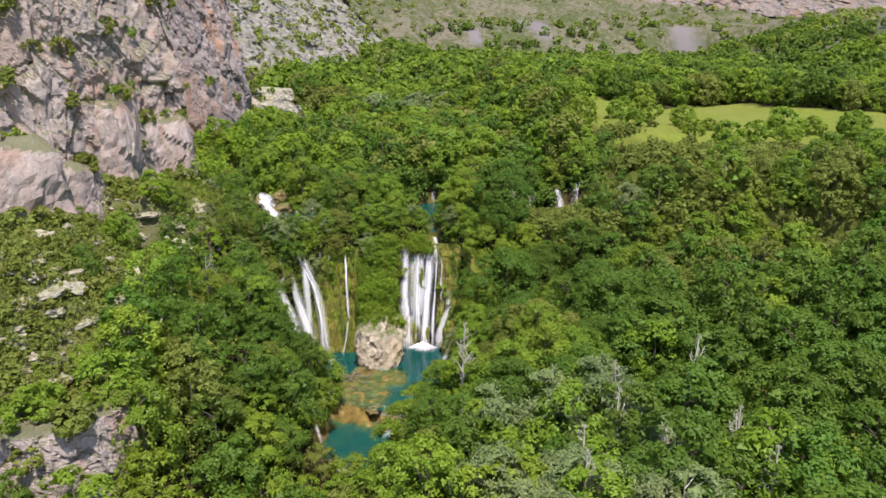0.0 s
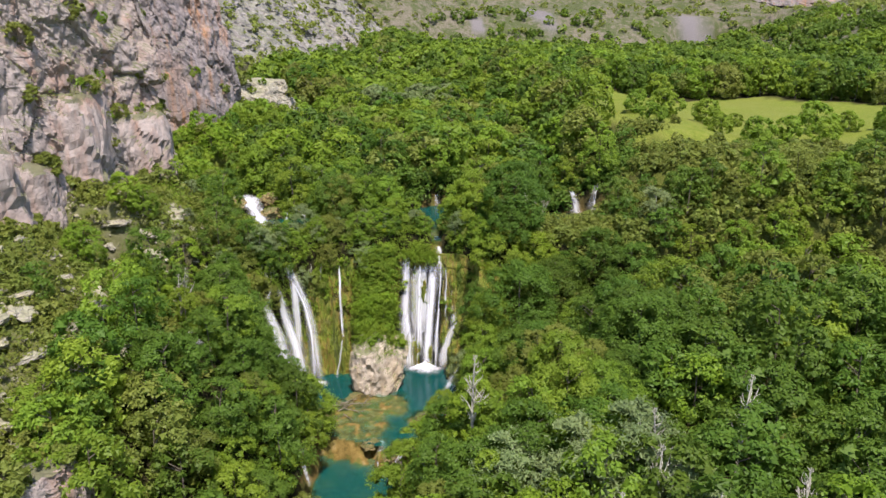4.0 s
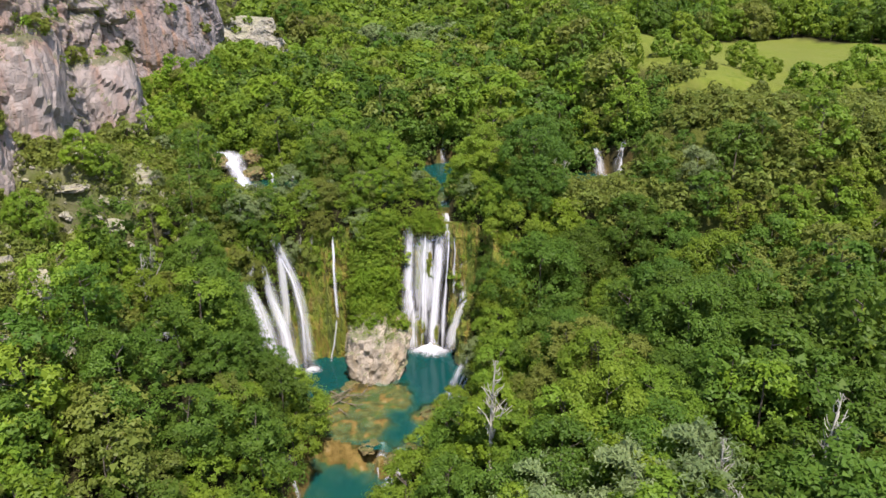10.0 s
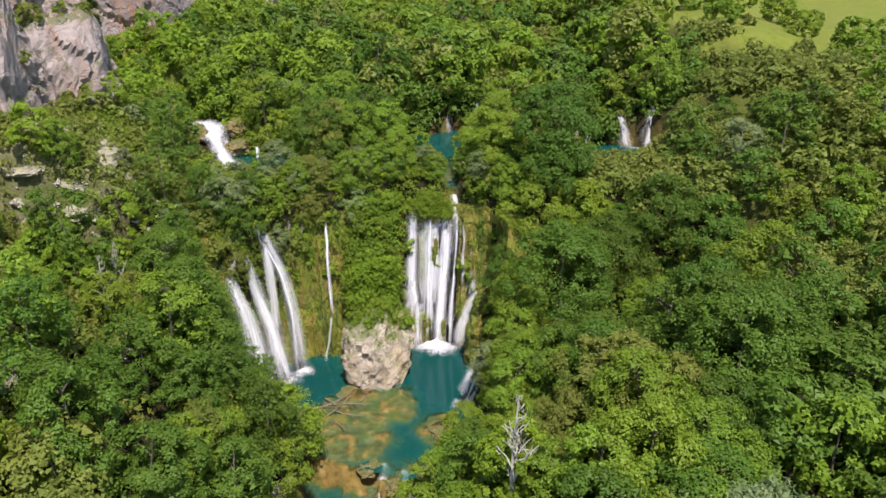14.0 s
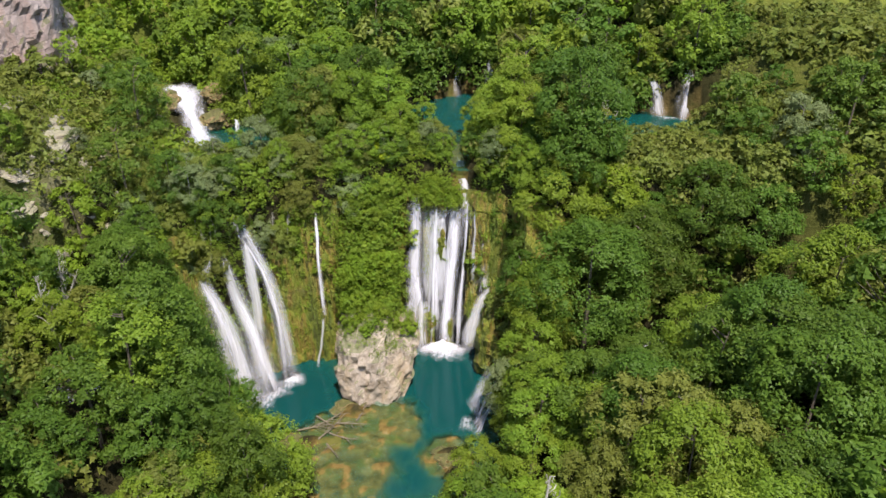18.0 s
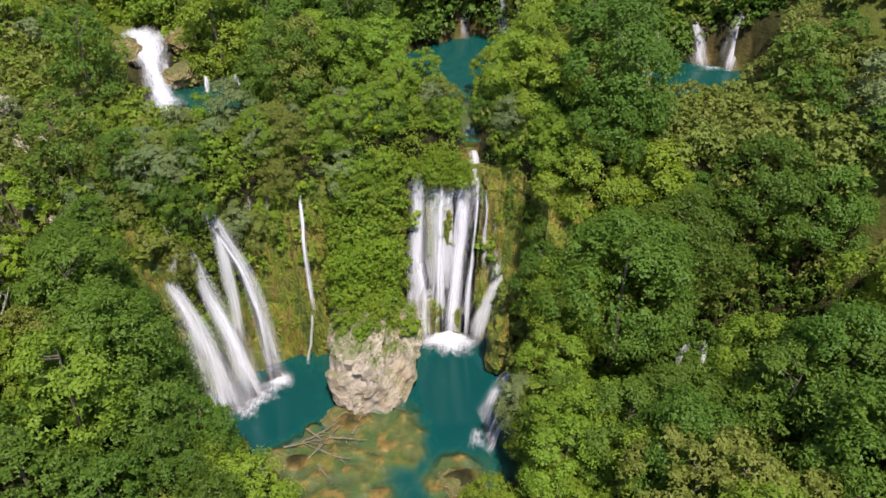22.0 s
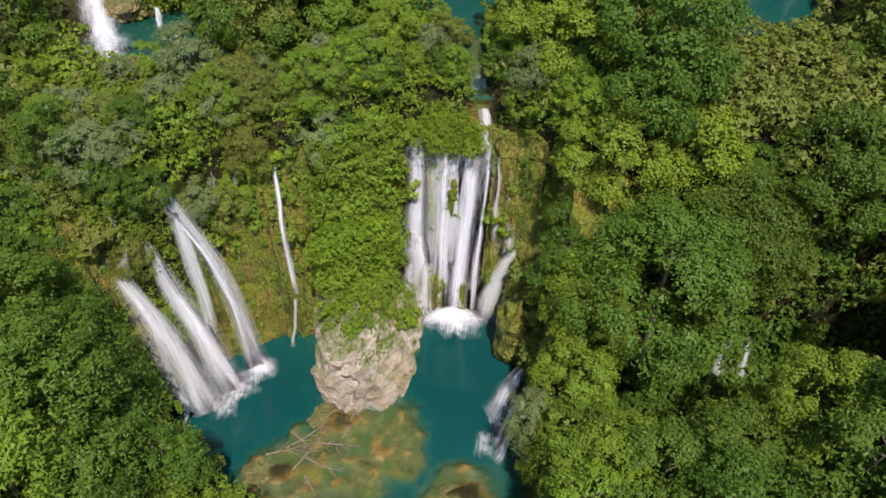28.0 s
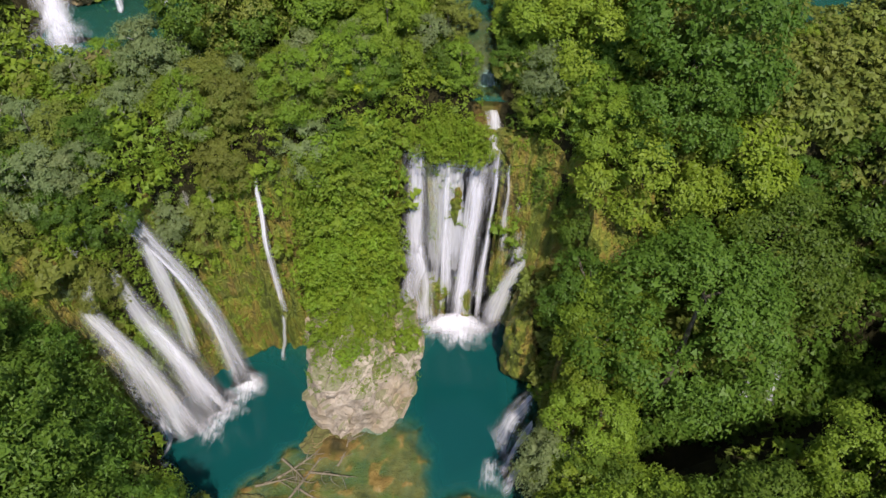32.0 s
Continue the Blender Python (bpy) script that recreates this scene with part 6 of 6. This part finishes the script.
waterfall("rapids running out of the lower pool", [
    ([(q, r, max(float(ground_z(q, r)), -2.3) + 0.25) for q, r in ((-13.8, -25.2), (-12.8, -26.4), (-11.6, -27.6))], [0.6, 1.5, 1.0], True, 1, (0.7, -1)),
    ([(q, r, max(float(ground_z(q, r)), -2.3) + 0.25) for q, r in ((-10.2, -29.8), (-9.2, -31.2), (-8.0, -33.0), (-7.0, -34.6))], [0.5, 1.3, 1.6, 0.8], True, 1, (0.7, -1)),
], (), RAPID)
waterfall("broad white rapids tumbling between mossy rocks", [
    ([(-32.0, 22.0, 21.2), (-29.5, 18.0, 20.9), (-27.5, 13.5, 20.5), (-25.6, 9.6, 19.9), (-24.2, 7.2, 19.4)], [4.6, 4.0, 2.6, 3.0, 4.0], True, 4, (0.45, -1)),
    ([(-22.2, 11.6, 20.6), (-22.0, 10.6, 19.4)], [0.5, 0.7], True, 2, S),
    ([(-19.6, 12.4, 20.5), (-19.4, 11.6, 19.4)], [0.9, 1.1], False, 2, S),
], [(-24.0, 6.8, 19.4, 2.0, 1.4, 0.25)], RAPID)
waterfall("small curtain falls behind the upper pool", [
    ([(0.2, 29.2, 22.0), (0.25, 28.4, 21.0), (0.3, 27.6, 18.0)], [0.7, 0.9, 1.2], False, 1, S),
    ([(4.5, 29.0, 22.4), (4.6, 28.2, 21.4), (4.6, 27.2, 18.0)], [0.9, 1.1, 1.4], False, 1, S),
    ([(5.9, 28.4, 22.2), (5.9, 27.6, 21.0), (5.9, 26.8, 18.2)], [0.4, 0.5, 0.6], False, 2, S),
])
waterfall("white curtain falls on the tributary terrace", [
    ([(22.6, 23.6, 21.9), (22.9, 22.6, 21.3), (23.3, 21.9, 19.6), (23.8, 21.2, 18.0)], [0.6, 0.8, 1.0, 1.6], False, 2, S),
    ([(26.9, 23.4, 23.2), (26.8, 22.2, 22.6), (26.5, 21.2, 20.4), (26.0, 20.2, 18.0)], [0.7, 1.0, 1.3, 1.7], False, 2, S),
    ([(19.6, 24.2, 21.0), (19.6, 23.6, 19.6)], [0.4, 0.6], False, 2, S),
], [(24.4, 20.6, 18.0, 1.9, 0.9, 0.2)])
waterfall("small cascade hidden among the trees", [
    ([(x, y, float(ground_z(18.4, -6.6)) + h) for x, y, h in ((18.7, -4.9, 4.6), (18.6, -5.6, 3.4), (18.4, -6.6, 0.3))], [0.6, 0.9, 1.1], False, 1, S),
    ([(x, y, float(ground_z(20.2, -6.2)) + h) for x, y, h in ((20.4, -4.6, 4.2), (20.3, -5.3, 3.0), (20.2, -6.2, 0.3))], [0.4, 0.6, 0.8], False, 1, S),
])
waterfall("small cascade in the shade of the wood", [
    ([(q, r, float(ground_z(q, r)) + d) for q, r, d in ((-27.0, -21.6, 0.7), (-25.8, -22.0, 0.6), (-24.6, -22.5, 0.4), (-23.6, -22.9, 0.3))], [0.7, 1.2, 1.5, 1.7], False, 2, (0.9, -0.5)),
    ([(q, r, float(ground_z(q, r)) + d) for q, r, d in ((-26.6, -23.4, 0.5), (-25.4, -23.8, 0.4), (-24.2, -24.2, 0.3))], [0.4, 0.6, 0.7], False, 1, (0.9, -0.5)),
])

# ---- far woods and scrub ----
def far_stuff(name, spots, templates, mat, label):
    vs, fs, n = [], [], 0
    for x, y, z, s, q in spots:
        v, f = templates[q]
        a = rng.uniform(0, 6.28)
        c, d = math.cos(a), math.sin(a)
        vs.append(np.stack([v[:, 0] * c - v[:, 1] * d, v[:, 0] * d + v[:, 1] * c, v[:, 2]], 1) * s + (x, y, z))
        fs.append(f + n)
        n += len(v)
    ob = mesh_object(name, np.concatenate(vs), np.concatenate(fs), mat, smooth=False)
    return tagged(ob, label, "woods", kind="stuff")


def template(n, height, width, size):
    p, nn, _ = crown_points(n, height, width, 0.3, 12)
    return leaves(p, nn, size, 0.8, 0.5)


woods_t = [template(240, 8, 7.5, 1.3) for _ in range(4)]
scrub_t = [template(30, 3.4, 4.5, 1.6) for _ in range(4)]
spots = {"a": [], "b": [], "c": []}
y = 132 + 520 * rng.uniform(0, 1, 2600) ** 1.5
x = rng.uniform(-1, 1, 2600) * (20 + 0.62 * (y + 110)) + 4
z = ground_z(x, y)
ok = (z < 47 + 0.02 * y) & (blob(x, y, 245, 590, 62, 42) < -0.1) & (x > cliff_x(y) + 4)
which = vnoise(x * 0.03, y * 0.03, 0, 91) + rng.normal(0, 0.4, 2600) > 0
for a, b, c, q in zip(x[ok], y[ok], z[ok], which[ok]):
    spots["ab"[int(q)]].append((a, b, c - 0.8, rng.uniform(0.7, 1.25), int(rng.integers(4))))
y = 140 + 900 * rng.uniform(0, 1, 9000)
x = rng.uniform(-1, 1, 9000) * (30 + 0.62 * (y + 110)) + 4
z = ground_z(x, y)
bare_rock = np.maximum.reduce([blob(x, y, *s, 10) for s in SCREE])
ok = (z > 30) & (bare_rock < -0.1) & (vnoise(x * 0.012, y * 0.012, 0, 95) + rng.normal(0, 0.9, 9000) > -0.35)
for a, b, c in zip(x[ok], y[ok], z[ok]):
    spots["c"].append((a, b, c - 0.5, 0.4 + 1.2 * rng.uniform() ** 2, int(rng.integers(4))))
pick = rng.integers(0, 1 << 30, 1500)
for q in pick:
    i, j = int(q % far_rock_co.shape[0]), int((q // 1000) % int(far_rock_co.shape[1] * 0.9))
    p = far_rock_co[i, j]
    spots["c"].append((p[0], p[1], p[2] - 0.4, rng.uniform(0.3, 1.0), int(rng.integers(4))))
far_stuff("far_woods", spots["a"], woods_t, LEAF_MID, "green woods across the valley floor")
far_stuff("far_woods_dark", spots["b"], woods_t, LEAF_DARK, "darker woods across the valley floor")
far_stuff("hillside_scrub", spots["c"], scrub_t, LEAF_OLIVE, "scattered scrub on the stony far hillsides")
for key, root in KINDS.items():
    if key not in USED:
        for o in (*root.children_recursive, root):
            bpy.data.objects.remove(o)
